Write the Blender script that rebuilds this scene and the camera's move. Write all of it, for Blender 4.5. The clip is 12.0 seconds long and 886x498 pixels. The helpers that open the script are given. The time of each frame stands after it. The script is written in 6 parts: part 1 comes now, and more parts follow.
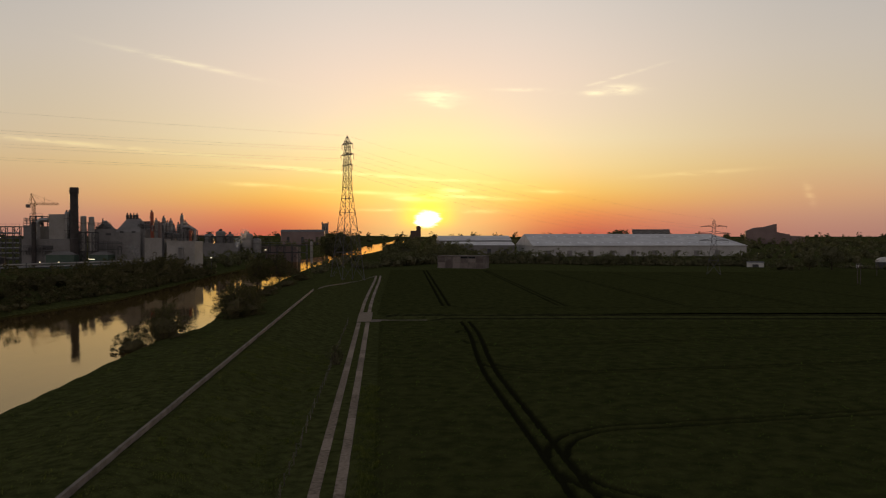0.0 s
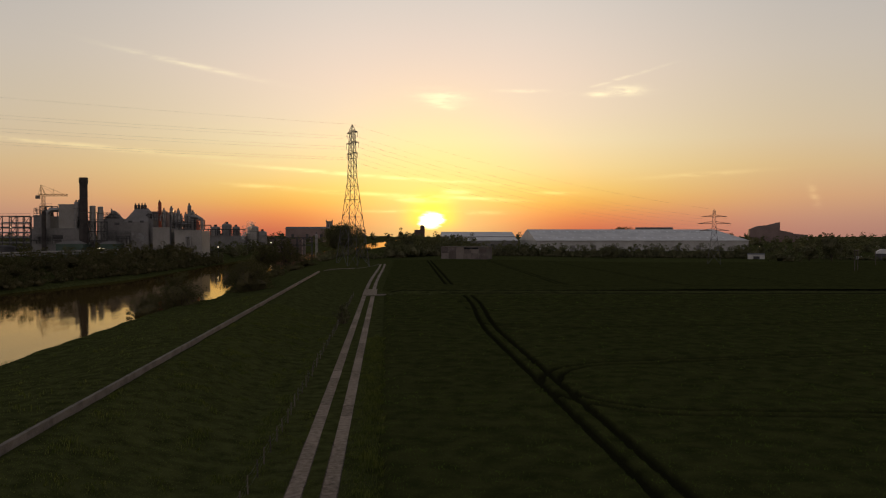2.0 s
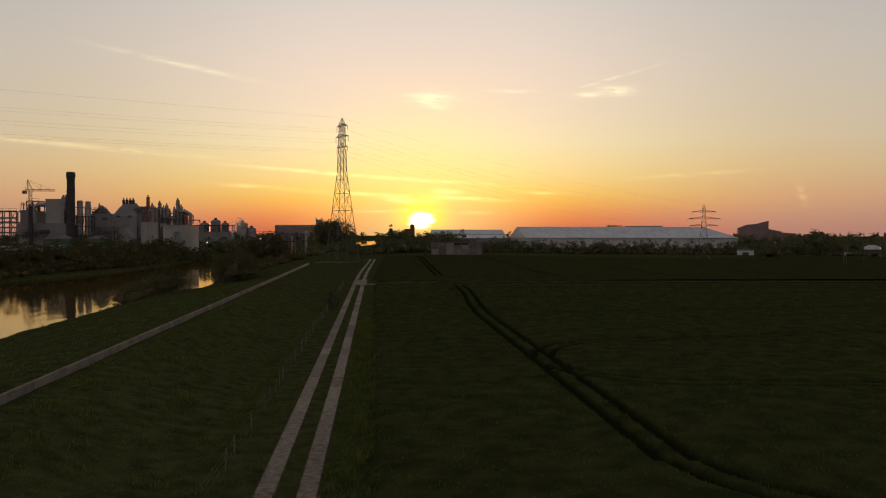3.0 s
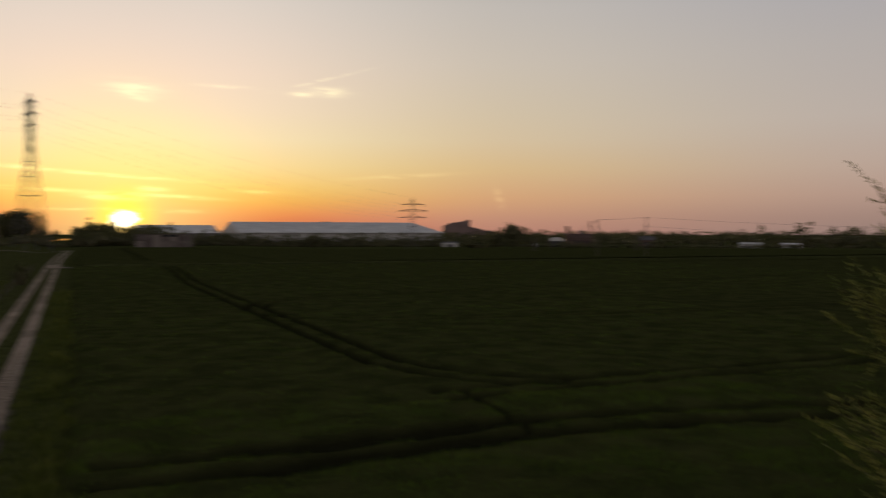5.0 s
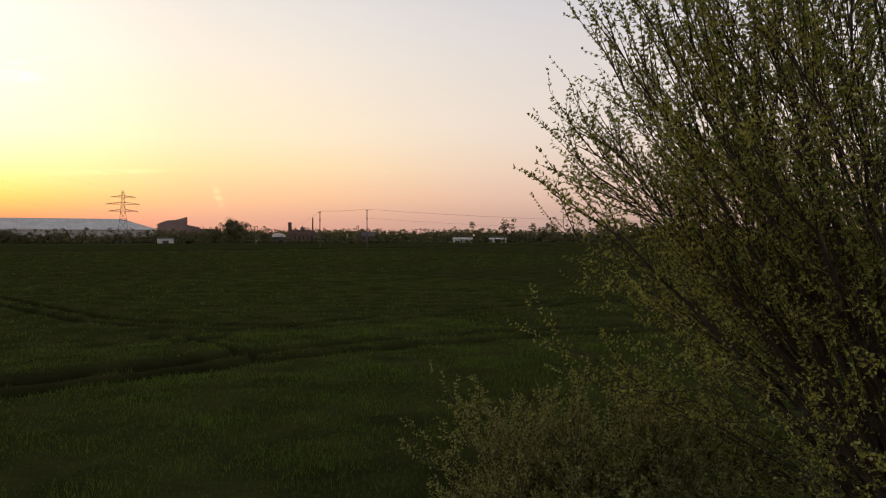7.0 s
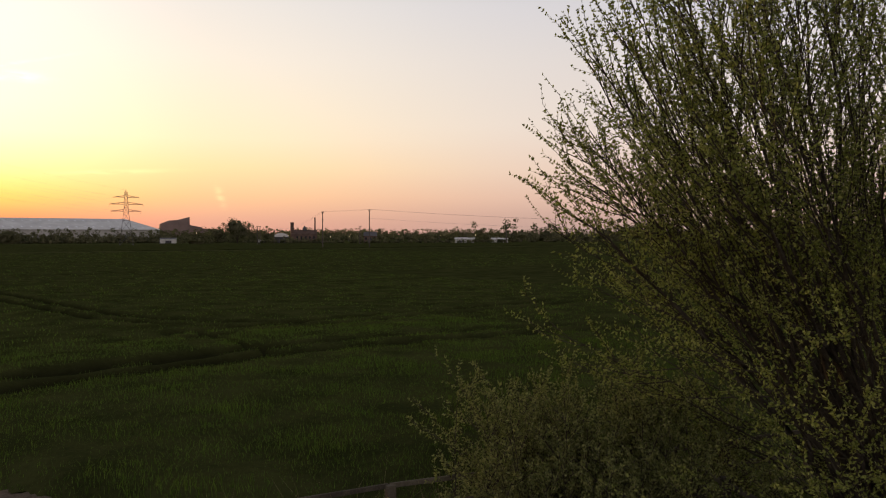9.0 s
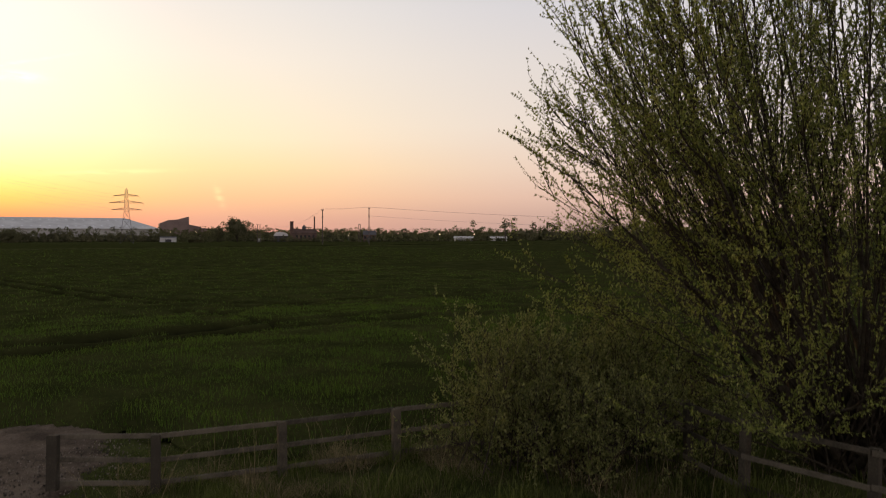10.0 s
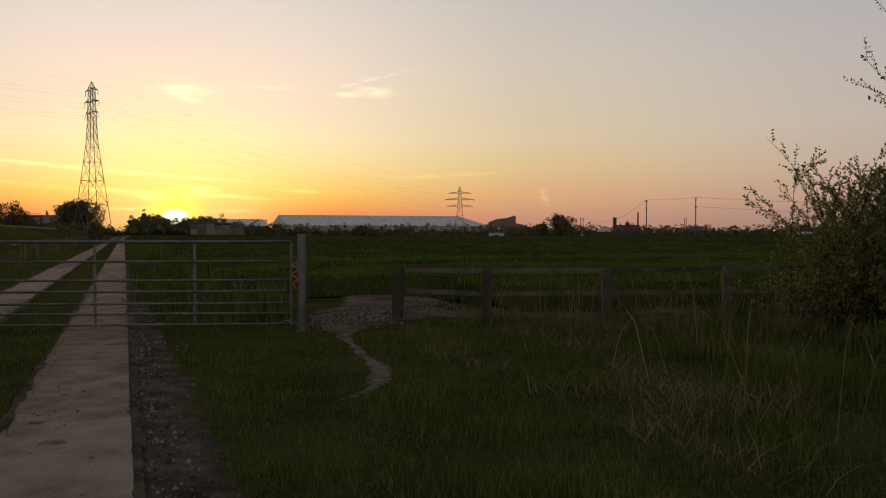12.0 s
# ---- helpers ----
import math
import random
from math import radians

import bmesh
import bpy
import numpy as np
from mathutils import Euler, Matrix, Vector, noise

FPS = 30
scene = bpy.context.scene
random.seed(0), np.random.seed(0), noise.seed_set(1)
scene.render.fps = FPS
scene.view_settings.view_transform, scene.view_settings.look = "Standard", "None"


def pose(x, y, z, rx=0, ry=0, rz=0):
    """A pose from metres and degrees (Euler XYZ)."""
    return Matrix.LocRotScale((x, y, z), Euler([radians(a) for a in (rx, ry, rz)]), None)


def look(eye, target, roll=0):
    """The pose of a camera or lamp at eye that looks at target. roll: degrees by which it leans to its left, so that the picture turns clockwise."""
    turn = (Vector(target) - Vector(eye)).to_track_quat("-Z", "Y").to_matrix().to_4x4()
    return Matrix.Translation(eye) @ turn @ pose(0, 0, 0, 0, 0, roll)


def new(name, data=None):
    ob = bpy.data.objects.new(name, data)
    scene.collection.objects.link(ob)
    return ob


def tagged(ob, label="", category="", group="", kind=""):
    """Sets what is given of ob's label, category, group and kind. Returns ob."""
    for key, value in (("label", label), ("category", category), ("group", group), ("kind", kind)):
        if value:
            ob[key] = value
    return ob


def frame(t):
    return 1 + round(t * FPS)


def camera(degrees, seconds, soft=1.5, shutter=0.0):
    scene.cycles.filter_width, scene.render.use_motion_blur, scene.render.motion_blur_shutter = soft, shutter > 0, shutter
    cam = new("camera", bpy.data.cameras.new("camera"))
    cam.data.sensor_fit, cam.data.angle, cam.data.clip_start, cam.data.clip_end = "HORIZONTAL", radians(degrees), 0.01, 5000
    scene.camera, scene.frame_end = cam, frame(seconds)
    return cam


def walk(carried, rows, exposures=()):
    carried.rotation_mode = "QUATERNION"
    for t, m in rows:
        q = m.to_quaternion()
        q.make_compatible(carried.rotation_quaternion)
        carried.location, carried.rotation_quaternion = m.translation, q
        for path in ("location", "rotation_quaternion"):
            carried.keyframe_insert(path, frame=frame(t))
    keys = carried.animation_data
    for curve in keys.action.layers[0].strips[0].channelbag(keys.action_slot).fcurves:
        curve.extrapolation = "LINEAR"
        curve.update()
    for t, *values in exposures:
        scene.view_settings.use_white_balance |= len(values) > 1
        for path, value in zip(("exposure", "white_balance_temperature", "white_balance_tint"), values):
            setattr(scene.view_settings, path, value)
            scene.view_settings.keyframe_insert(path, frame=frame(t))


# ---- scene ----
cam = camera(56.25, 12.0, soft=1.15, shutter=0.35)
# seconds, eye, yaw to the left, pitch up
PATH = [
    (0, (4.574, 5.100, 21.250), -4.17, -1.14),
    (0.5, (4.640, 2.355, 19.943), -3.09, -1.10),
    (1, (4.710, 0.850, 18.577), -3.21, -1.08),
    (1.5, (4.270, -0.908, 16.793), -3.62, -1.07),
    (2, (4.377, -1.007, 15.138), -3.90, -1.05),
    (2.5, (4.427, -0.420, 13.806), -4.34, -1.05),
    (4.5, (4.006, 0.223, 8.709), -6.70, -1.02),
    (4.6, (4.013, 0.080, 8.501), -7.87, -1.02),
    (4.7, (4.048, -0.225, 8.337), -11.77, -1.03),
    (4.8, (4.091, -0.601, 8.183), -15.61, -1.05),
    (4.9, (4.124, -0.958, 8.005), -19.98, -1.06),
    (5, (4.129, -1.205, 7.767), -24.14, -1.07),
    (5.1, (4.095, -1.325, 7.443), -28.31, -1.08),
    (5.2, (4.035, -1.379, 7.055), -32.48, -1.09),
    (5.3, (3.965, -1.391, 6.645), -36.70, -1.10),
    (5.4, (3.899, -1.390, 6.254), -40.76, -1.10),
    (5.5, (3.856, -1.402, 5.925), -43.00, -1.11),
    (6, (3.852, -1.475, 4.917), -43.18, -1.09),
    (6.5, (3.874, -1.397, 5.006), -43.17, -1.09),
    (8.5, (3.021, -2.188, 5.057), -43.08, -1.09),
    (9, (2.813, -2.458, 5.015), -43.03, -1.09),
    (9.5, (2.058, -3.261, 4.874), -43.05, -1.09),
    (10, (1.496, -3.874, 4.191), -43.09, -1.09),
    (10.5, (1.366, -3.947, 3.134), -43.15, -1.12),
    (11, (1.410, -3.910, 2.405), -43.13, -1.14),
    (11.1, (1.422, -3.876, 2.282), -43.02, -1.14),
    (11.2, (1.435, -3.829, 2.167), -41.77, -1.14),
    (11.3, (1.447, -3.779, 2.060), -38.92, -1.13),
    (11.4, (1.458, -3.740, 1.962), -35.08, -1.13),
    (11.5, (1.464, -3.722, 1.873), -30.80, -1.13),
    (11.6, (1.465, -3.732, 1.796), -26.61, -1.13),
    (11.7, (1.462, -3.762, 1.732), -22.67, -1.13),
    (11.8, (1.457, -3.802, 1.674), -21.25, -1.13),
    (11.9, (1.451, -3.846, 1.618), -21.09, -1.13),
    (12, (1.446, -3.884, 1.559), -21.05, -1.13),
]
EXPOSURES = [(0, -0.24), (2.5, -0.24), (4.7, -0.24), (5.05, -0.24), (5.35, 0.0), (5.8, 0.36), (6.3, 0.50), (11.2, 0.53), (11.6, 0.36), (12.0, -0.14)]
walk(cam, [(t, pose(*eye, 90 + pitch, 0, yaw)) for t, eye, yaw, pitch in PATH], EXPOSURES)

# ---- sky, sun ----
SUN_AZ, SUN_EL = radians(3.1), radians(0.97)      # to the right of +y, above the horizon
SUN_DIR = Vector((math.sin(SUN_AZ) * math.cos(SUN_EL), math.cos(SUN_AZ) * math.cos(SUN_EL), math.sin(SUN_EL)))


def srgb(r, g, b):
    """Linear colour from 0..255 display values."""
    return tuple(c / 12.92 if c <= 0.04045 else ((c + 0.055) / 1.055) ** 2.4 for c in (r / 255, g / 255, b / 255))


class Nodes:
    """A short way to write node trees."""

    def __init__(self, tree):
        self.tree = tree

    def add(self, kind, **inputs):
        n = self.tree.nodes.new(kind)
        for key, value in inputs.items():
            self.put(n, key, value)
        return n

    def put(self, n, key, value):
        sock = n.inputs[int(key[1:])] if key[0] == "i" and key[1:].isdigit() else n.inputs[key.replace("_", " ")]
        if isinstance(value, bpy.types.NodeSocket):
            self.tree.links.new(value, sock)
        else:
            sock.default_value = value

    def math(self, op, a, b=0.0, c=0.0, clamp=False):
        n = self.add("ShaderNodeMath", i0=a, i1=b, i2=c)
        n.operation, n.use_clamp = op, clamp
        return n.outputs[0]

    def dot(self, a, b):
        n = self.add("ShaderNodeVectorMath", i0=a, i1=b)
        n.operation = "DOT_PRODUCT"
        return n.outputs["Value"]

    def span(self, value, lo, hi, smooth=True):
        n = self.add("ShaderNodeMapRange", i0=value, i1=lo, i2=hi)
        n.interpolation_type = "SMOOTHSTEP" if smooth else "LINEAR"
        return n.outputs[0]

    def ramp(self, fac, stops):
        n = self.add("ShaderNodeValToRGB", Fac=fac)
        e = n.color_ramp.elements
        while len(e) < len(stops):
            e.new(0.5)
        for el, (p, c) in zip(e, stops):
            el.position, el.color = p, (*c, 1)
        return n.outputs[0]

    def mix(self, fac, a, b, kind="MIX"):
        n = self.tree.nodes.new("ShaderNodeMix")
        n.data_type, n.blend_type = "RGBA", kind
        for k, v in ((0, fac), (6, a), (7, b)):
            if isinstance(v, bpy.types.NodeSocket):
                self.tree.links.new(v, n.inputs[k])
            else:
                n.inputs[k].default_value = v if k == 0 else (*v[:3], 1)
        return n.outputs[2]

    def noise(self, vec, scale, detail=4.0, rough=0.55):
        return self.add("ShaderNodeTexNoise", Vector=vec, Scale=scale, Detail=detail, Roughness=rough).outputs["Fac"]


def make_sky():
    world = bpy.data.worlds.new("dusk_sky")
    scene.world = world
    world.use_nodes = True
    world.node_tree.nodes.clear()
    n = Nodes(world.node_tree)
    d = n.add("ShaderNodeTexCoord").outputs["Generated"]
    sep = n.add("ShaderNodeSeparateXYZ", Vector=d)
    x, y, z = sep.outputs
    el = n.math("MULTIPLY", n.math("ARCSINE", z), 180 / math.pi)              # degrees above the horizon
    az = n.math("MULTIPLY", n.math("ARCTAN2", x, y), 180 / math.pi)           # degrees right of +y
    away = n.math("ABSOLUTE", n.math("SUBTRACT", az, math.degrees(SUN_AZ)))
    h = n.math("DIVIDE", el, 90.0)

    def column(stops):
        return n.ramp(h, [(e / 90, srgb(*c)) for e, c in stops])

    near = column([(0, (232, 106, 76)), (1.2, (252, 150, 82)), (2.2, (255, 200, 92)), (3, (255, 226, 122)), (4.4, (255, 242, 172)), (6.3, (255, 248, 204)), (8.2, (255, 242, 214)), (10.5, (255, 238, 218)), (13, (247, 234, 220)), (16, (235, 228, 219)), (22, (193, 193, 197)), (30, (145, 149, 155)), (45, (111, 109, 111)), (90, (84, 82, 86))])
    side = column([(0, (210, 148, 128)), (1, (218, 162, 134)), (2.4, (232, 182, 136)), (4.4, (234, 204, 152)), (6.3, (232, 212, 176)), (8.2, (228, 212, 184)), (11.5, (223, 211, 195)), (15, (214, 206, 197)), (22, (180, 179, 178)), (30, (141, 146, 152)), (45, (109, 107, 109)), (90, (82, 80, 84))])
    far = column([(0, (174, 146, 136)), (1, (182, 152, 140)), (2.4, (198, 168, 155)), (4.3, (204, 181, 170)), (7.3, (205, 191, 184)), (11.7, (198, 189, 186)), (15, (190, 185, 188)), (22, (162, 163, 166)), (30, (126, 132, 142)), (45, (106, 104, 106)), (90, (80, 78, 82))])
    back = column([(0, (160, 146, 142)), (4, (205, 182, 172)), (10, (224, 207, 200)), (25, (202, 194, 198)), (50, (142, 140, 148)), (90, (95, 94, 100))])
    col = n.mix(n.span(away, 4, 26), near, side)
    col = n.mix(n.span(away, 18, 52), col, far)
    col = n.mix(n.span(away, 60, 140), col, back)

    # glow round the sun
    a = n.math("MULTIPLY", n.math("ARCCOSINE", n.dot(d, SUN_DIR)), 180 / math.pi)
    wob = n.add("ShaderNodeCombineXYZ", X=n.math("MULTIPLY", az, 0.35), Y=n.math("MULTIPLY", el, 1.8), Z=0.0).outputs[0]
    streak = n.noise(wob, 1.4, 5.0, 0.6)
    wide = n.math("MULTIPLY", n.math("POWER", n.span(a, 13.0, 0.0), 1.5), 0.62)
    col = n.mix(wide, col, (1.44, 1.20, 0.42))
    tight = n.math("MULTIPLY", n.math("POWER", n.span(a, 3.0, 0.5), 1.4), n.span(el, -0.2, 1.1))
    col = n.mix(tight, col, (1.75, 1.28, 0.16))
    # the sun, blurred and cut by thin cloud
    da, de = n.math("SUBTRACT", az, math.degrees(SUN_AZ)), n.math("SUBTRACT", el, math.degrees(SUN_EL))
    blob = n.math("SQRT", n.math("ADD", n.math("MULTIPLY", n.math("MULTIPLY", da, da), 0.62), n.math("MULTIPLY", n.math("MULTIPLY", de, de), 1.5)))
    disc = n.span(n.math("ADD", blob, n.math("MULTIPLY", n.math("SUBTRACT", streak, 0.5), 0.9)), 0.84, 0.38)
    col = n.mix(disc, col, (4.5, 4.1, 2.7))

    # thin clouds: azimuth, elevation, half widths, tilt, strength
    for ca, ce, wa, we, tilt, k in ((3.8, 9.35, 1.5, 0.42, -0.05, 0.9), (3.9, 8.8, 0.9, 0.25, -0.15, 0.8), (16.2, 9.55, 1.2, 0.28, -0.02, 1.1), (14.4, 9.35, 0.7, 0.16, 0.0, 0.9), (16.0, 10.35, 2.3, 0.09, 0.25, 0.6), (-13.0, 11.0, 4.0, 0.15, -0.17, 0.6),
                                    (9.5, 9.7, 1.4, 0.10, -0.02, 0.7), (2.3, 2.35, 1.6, 0.20, -0.03, 1.6), (4.6, 2.9, 1.0, 0.15, -0.03, 1.6), (3.0, 3.7, 4.5, 0.10, -0.06, 1.0), (-4.0, 4.2, 4.5, 0.11, -0.07, 1.1), (6.0, 2.45, 2.6, 0.13, -0.05, 1.1),
                                    (-1.2, 2.75, 3.2, 0.12, -0.04, 0.9), (-8.5, 3.2, 2.5, 0.12, -0.05, 0.6), (1.0, 1.55, 2.6, 0.10, 0.0, 0.7), (6.4, 1.45, 1.8, 0.12, 0.0, 0.6),
                                    (-20.0, 5.6, 8.0, 0.16, -0.06, 0.55), (21.0, 3.9, 3.2, 0.14, 0.05, 0.35), (28.0, 2.45, 0.3, 0.5, -1.2, 0.35), (11.5, 2.8, 1.6, 0.12, -0.04, 0.6)):
        u = n.math("SUBTRACT", az, ca)
        v = n.math("SUBTRACT", n.math("SUBTRACT", el, ce), n.math("MULTIPLY", u, tilt))
        r = n.math("ADD", n.math("POWER", n.math("ABSOLUTE", n.math("DIVIDE", u, wa)), 2.0), n.math("POWER", n.math("ABSOLUTE", n.math("DIVIDE", v, we)), 2.0))
        m = n.math("MULTIPLY", n.math("EXPONENT", n.math("MULTIPLY", r, -1.0)), n.math("MULTIPLY", n.span(streak, 0.3, 0.62), k), clamp=True)
        col = n.mix(m, col, n.mix(1.0, col, (0.46, 0.42, 0.17), "ADD"))

    # a faint physical sky added on top of the hand-set colours
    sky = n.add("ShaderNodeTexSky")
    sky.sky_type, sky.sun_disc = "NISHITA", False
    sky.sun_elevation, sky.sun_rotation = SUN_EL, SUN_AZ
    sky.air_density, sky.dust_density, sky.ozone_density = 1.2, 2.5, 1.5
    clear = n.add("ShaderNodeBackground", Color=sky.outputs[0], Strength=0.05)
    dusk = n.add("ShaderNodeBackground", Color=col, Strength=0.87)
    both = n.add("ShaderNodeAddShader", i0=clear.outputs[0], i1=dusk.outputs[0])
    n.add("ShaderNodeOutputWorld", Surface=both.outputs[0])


make_sky()
sun = new("sun", bpy.data.lights.new("sun", "SUN"))
sun.data.energy, sun.data.angle, sun.data.color = 1.0, radians(2.0), (1.0, 0.50, 0.20)
sun.matrix_world = look((0, 0, 100), Vector((0, 0, 100)) - SUN_DIR)

# ---- materials ----
def material(name, dark, light, scale=3.0, rough=0.7, metal=0.0, bump=0.3, fine=40.0, bump_size=0.02, vary=0.0, translucent=0.0, object_space=False, spread=(0.3, 0.7), stretch=(1, 1, 1), gloss=0.5):
    """A surface with coarse and fine variation between two colours, and relief."""
    m = bpy.data.materials.new(name)
    m.use_nodes = True
    n = Nodes(m.node_tree)
    bsdf, out = m.node_tree.nodes["Principled BSDF"], m.node_tree.nodes["Material Output"]
    co = n.add("ShaderNodeTexCoord").outputs["Object"] if object_space else n.add("ShaderNodeNewGeometry").outputs["Position"]
    co = n.add("ShaderNodeMapping", Vector=co, Scale=stretch).outputs[0]
    big, small = n.noise(co, scale), n.noise(co, fine)
    f = n.math("ADD", n.math("MULTIPLY", big, 0.65), n.math("MULTIPLY", small, 0.35))
    if vary:
        isl = n.add("ShaderNodeNewGeometry").outputs["Random Per Island"]
        own = n.add("ShaderNodeObjectInfo").outputs["Random"]
        f = n.math("ADD", f, n.math("MULTIPLY", n.math("SUBTRACT", n.math("FRACT", n.math("ADD", isl, own)), 0.5), vary))
    col = n.mix(n.span(f, *spread), dark, light)
    n.put(bsdf, "Base_Color", col)
    n.put(bsdf, "Roughness", n.math("ADD", n.math("MULTIPLY", small, 0.2), rough - 0.1, clamp=True))
    n.put(bsdf, "Metallic", metal)
    n.put(bsdf, "Specular_IOR_Level", gloss)
    if bump:
        b = n.add("ShaderNodeBump", Strength=bump, Distance=bump_size, Height=n.math("ADD", big, small))
        n.put(bsdf, "Normal", b.outputs[0])
    if translucent:
        t = n.add("ShaderNodeBsdfTranslucent", Color=n.mix(0.4, col, (0.2, 0.3, 0.02)))
        s = n.add("ShaderNodeMixShader", Fac=translucent, i1=bsdf.outputs[0], i2=t.outputs[0])
        n.put(out, "Surface", s.outputs[0])
    return m


def water_material():
    m = bpy.data.materials.new("river_water")
    m.use_nodes = True
    n = Nodes(m.node_tree)
    bsdf = m.node_tree.nodes["Principled BSDF"]
    co = n.add("ShaderNodeNewGeometry").outputs["Position"]
    co = n.add("ShaderNodeMapping", Vector=co, Scale=(1.0, 0.35, 1.0)).outputs[0]
    f = n.math("ADD", n.noise(co, 0.25, 3.0), n.math("MULTIPLY", n.noise(co, 1.6, 3.0), 0.25))
    ripple = n.add("ShaderNodeBump", Strength=0.11, Distance=0.25, Height=f).outputs[0]
    n.put(bsdf, "Base_Color", (0.060, 0.040, 0.018, 1))
    n.put(bsdf, "Specular_IOR_Level", 0.0)
    # gloss colour tinted gold, which turns the reflections warmer
    warm_gloss = n.add("ShaderNodeBsdfGlossy", Color=(1.0, 0.84, 0.56, 1), Roughness=0.03, Normal=ripple)
    rim = n.add("ShaderNodeFresnel", IOR=1.42, Normal=ripple)
    both = n.add("ShaderNodeMixShader", Fac=rim.outputs[0], i1=bsdf.outputs[0], i2=warm_gloss.outputs[0])
    n.put(m.node_tree.nodes["Material Output"], "Surface", both.outputs[0])
    return m


def glow_material(name, colour, strength):
    m = bpy.data.materials.new(name)
    m.use_nodes = True
    b = m.node_tree.nodes["Principled BSDF"]
    b.inputs["Base Color"].default_value = (*colour, 1)
    b.inputs["Emission Color"].default_value = (*colour, 1)
    b.inputs["Emission Strength"].default_value = strength
    return m


M_GRASS = material("meadow_grass", (0.025, 0.030, 0.010), (0.072, 0.078, 0.027), 0.8, 0.9, bump=0.4, fine=9.0, bump_size=0.05, gloss=0.0)
# dark tone for wet ditch bottoms; on the far walls it is painted shade
M_DITCH = material("damp_and_shaded_ditch", (0.014, 0.015, 0.007), (0.032, 0.033, 0.015), 1.2, 0.95, bump=0.5, fine=12.0, bump_size=0.05, gloss=0.0)
M_CROP = material("wheat_canopy", (0.023, 0.027, 0.009), (0.052, 0.057, 0.0185), 0.5, 0.85, bump=1.0, fine=7.0, bump_size=0.10, gloss=0.0)


def soil_and_shade_in_ruts(m):
    """Mixes dark soil into the canopy where the mesh says that wheels have passed; the ruts' shade is in its colour."""
    n = Nodes(m.node_tree)
    bsdf = m.node_tree.nodes["Principled BSDF"]
    crop_colour = bsdf.inputs["Base Color"].links[0].from_socket
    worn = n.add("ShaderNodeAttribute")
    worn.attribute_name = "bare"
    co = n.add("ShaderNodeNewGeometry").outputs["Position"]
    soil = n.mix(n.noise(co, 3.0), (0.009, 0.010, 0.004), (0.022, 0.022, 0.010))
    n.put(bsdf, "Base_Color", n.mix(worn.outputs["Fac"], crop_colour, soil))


soil_and_shade_in_ruts(M_CROP)
M_BLADE = material("wheat_blade", (0.034, 0.066, 0.010), (0.096, 0.150, 0.025), 0.4, 0.6, bump=0, fine=6.0, vary=0.9, translucent=0.22, gloss=0.02)
M_ROUGH = material("rough_grass_blade", (0.030, 0.039, 0.012), (0.126, 0.136, 0.046), 0.7, 0.65, bump=0, fine=5.0, vary=0.9, translucent=0.35, gloss=0.02)
M_VERGE = material("verge_grass_blade", (0.032, 0.038, 0.012), (0.104, 0.108, 0.036), 0.7, 0.65, bump=0, fine=5.0, vary=0.9, translucent=0.35, gloss=0.02)
M_DRYMUD = material("dried_mud", (0.10, 0.08, 0.060), (0.21, 0.172, 0.135), 3.0, 0.95, bump=0.4, fine=30.0, bump_size=0.01, gloss=0.05)
M_STRAW = material("dry_straw", (0.09, 0.07, 0.038), (0.27, 0.21, 0.12), 1.0, 0.8, bump=0, fine=9.0, vary=0.5, translucent=0.15, gloss=0.05)
M_SOIL = material("bare_soil", (0.045, 0.033, 0.023), (0.175, 0.135, 0.100), 1.2, 0.95, bump=0.9, fine=16.0, bump_size=0.05, gloss=0.05)
M_CHALK = material("trodden_chalk_path", (0.060, 0.048, 0.036), (0.200, 0.165, 0.135), 3.5, 0.95, bump=0.9, fine=26.0, bump_size=0.03, gloss=0.05)
M_CONCRETE = material("track_concrete", (0.100, 0.079, 0.059), (0.300, 0.248, 0.198), 2.4, 0.9, bump=0.6, fine=48.0, bump_size=0.010, vary=0.16, gloss=0.05, spread=(0.26, 0.72))
M_GRAVEL = material("crushed_stone_margin", (0.030, 0.025, 0.019), (0.150, 0.126, 0.100), 3.0, 0.95, bump=1.0, fine=38.0, bump_size=0.06, gloss=0.05)
M_WALL = material("flood_wall_concrete", (0.10, 0.088, 0.075), (0.22, 0.195, 0.17), 0.6, 0.9, bump=0.3, fine=12.0, gloss=0.1)
M_TIMBER = material("weathered_timber", (0.048, 0.041, 0.031), (0.142, 0.122, 0.092), 2.0, 0.85, bump=0.5, fine=30.0, bump_size=0.01, vary=0.3, object_space=True, stretch=(1, 1, 1), gloss=0.15)
M_GALV = material("galvanised_steel", (0.100, 0.100, 0.100), (0.200, 0.200, 0.200), 4.0, 0.5, metal=0.85, bump=0.1, fine=40.0, object_space=True)
M_ORANGE = material("orange_twine", (0.55, 0.13, 0.02), (0.75, 0.24, 0.05), 20.0, 0.8, object_space=True)
M_PYLON = material("pylon_steel", (0.05, 0.048, 0.046), (0.11, 0.105, 0.10), 0.4, 0.7, metal=0.0, bump=0, fine=4.0)
M_CABLE = material("aluminium_cable", (0.16, 0.15, 0.14), (0.26, 0.25, 0.24), 0.4, 0.7, metal=0.0, bump=0, fine=4.0)
M_GLASS_INS = material("insulator_glaze", (0.06, 0.05, 0.045), (0.12, 0.10, 0.09), 2.0, 0.3, bump=0)
M_BARK = material("willow_bark", (0.028, 0.023, 0.017), (0.085, 0.070, 0.052), 6.0, 0.95, bump=0.8, fine=30.0, bump_size=0.02, gloss=0.1)
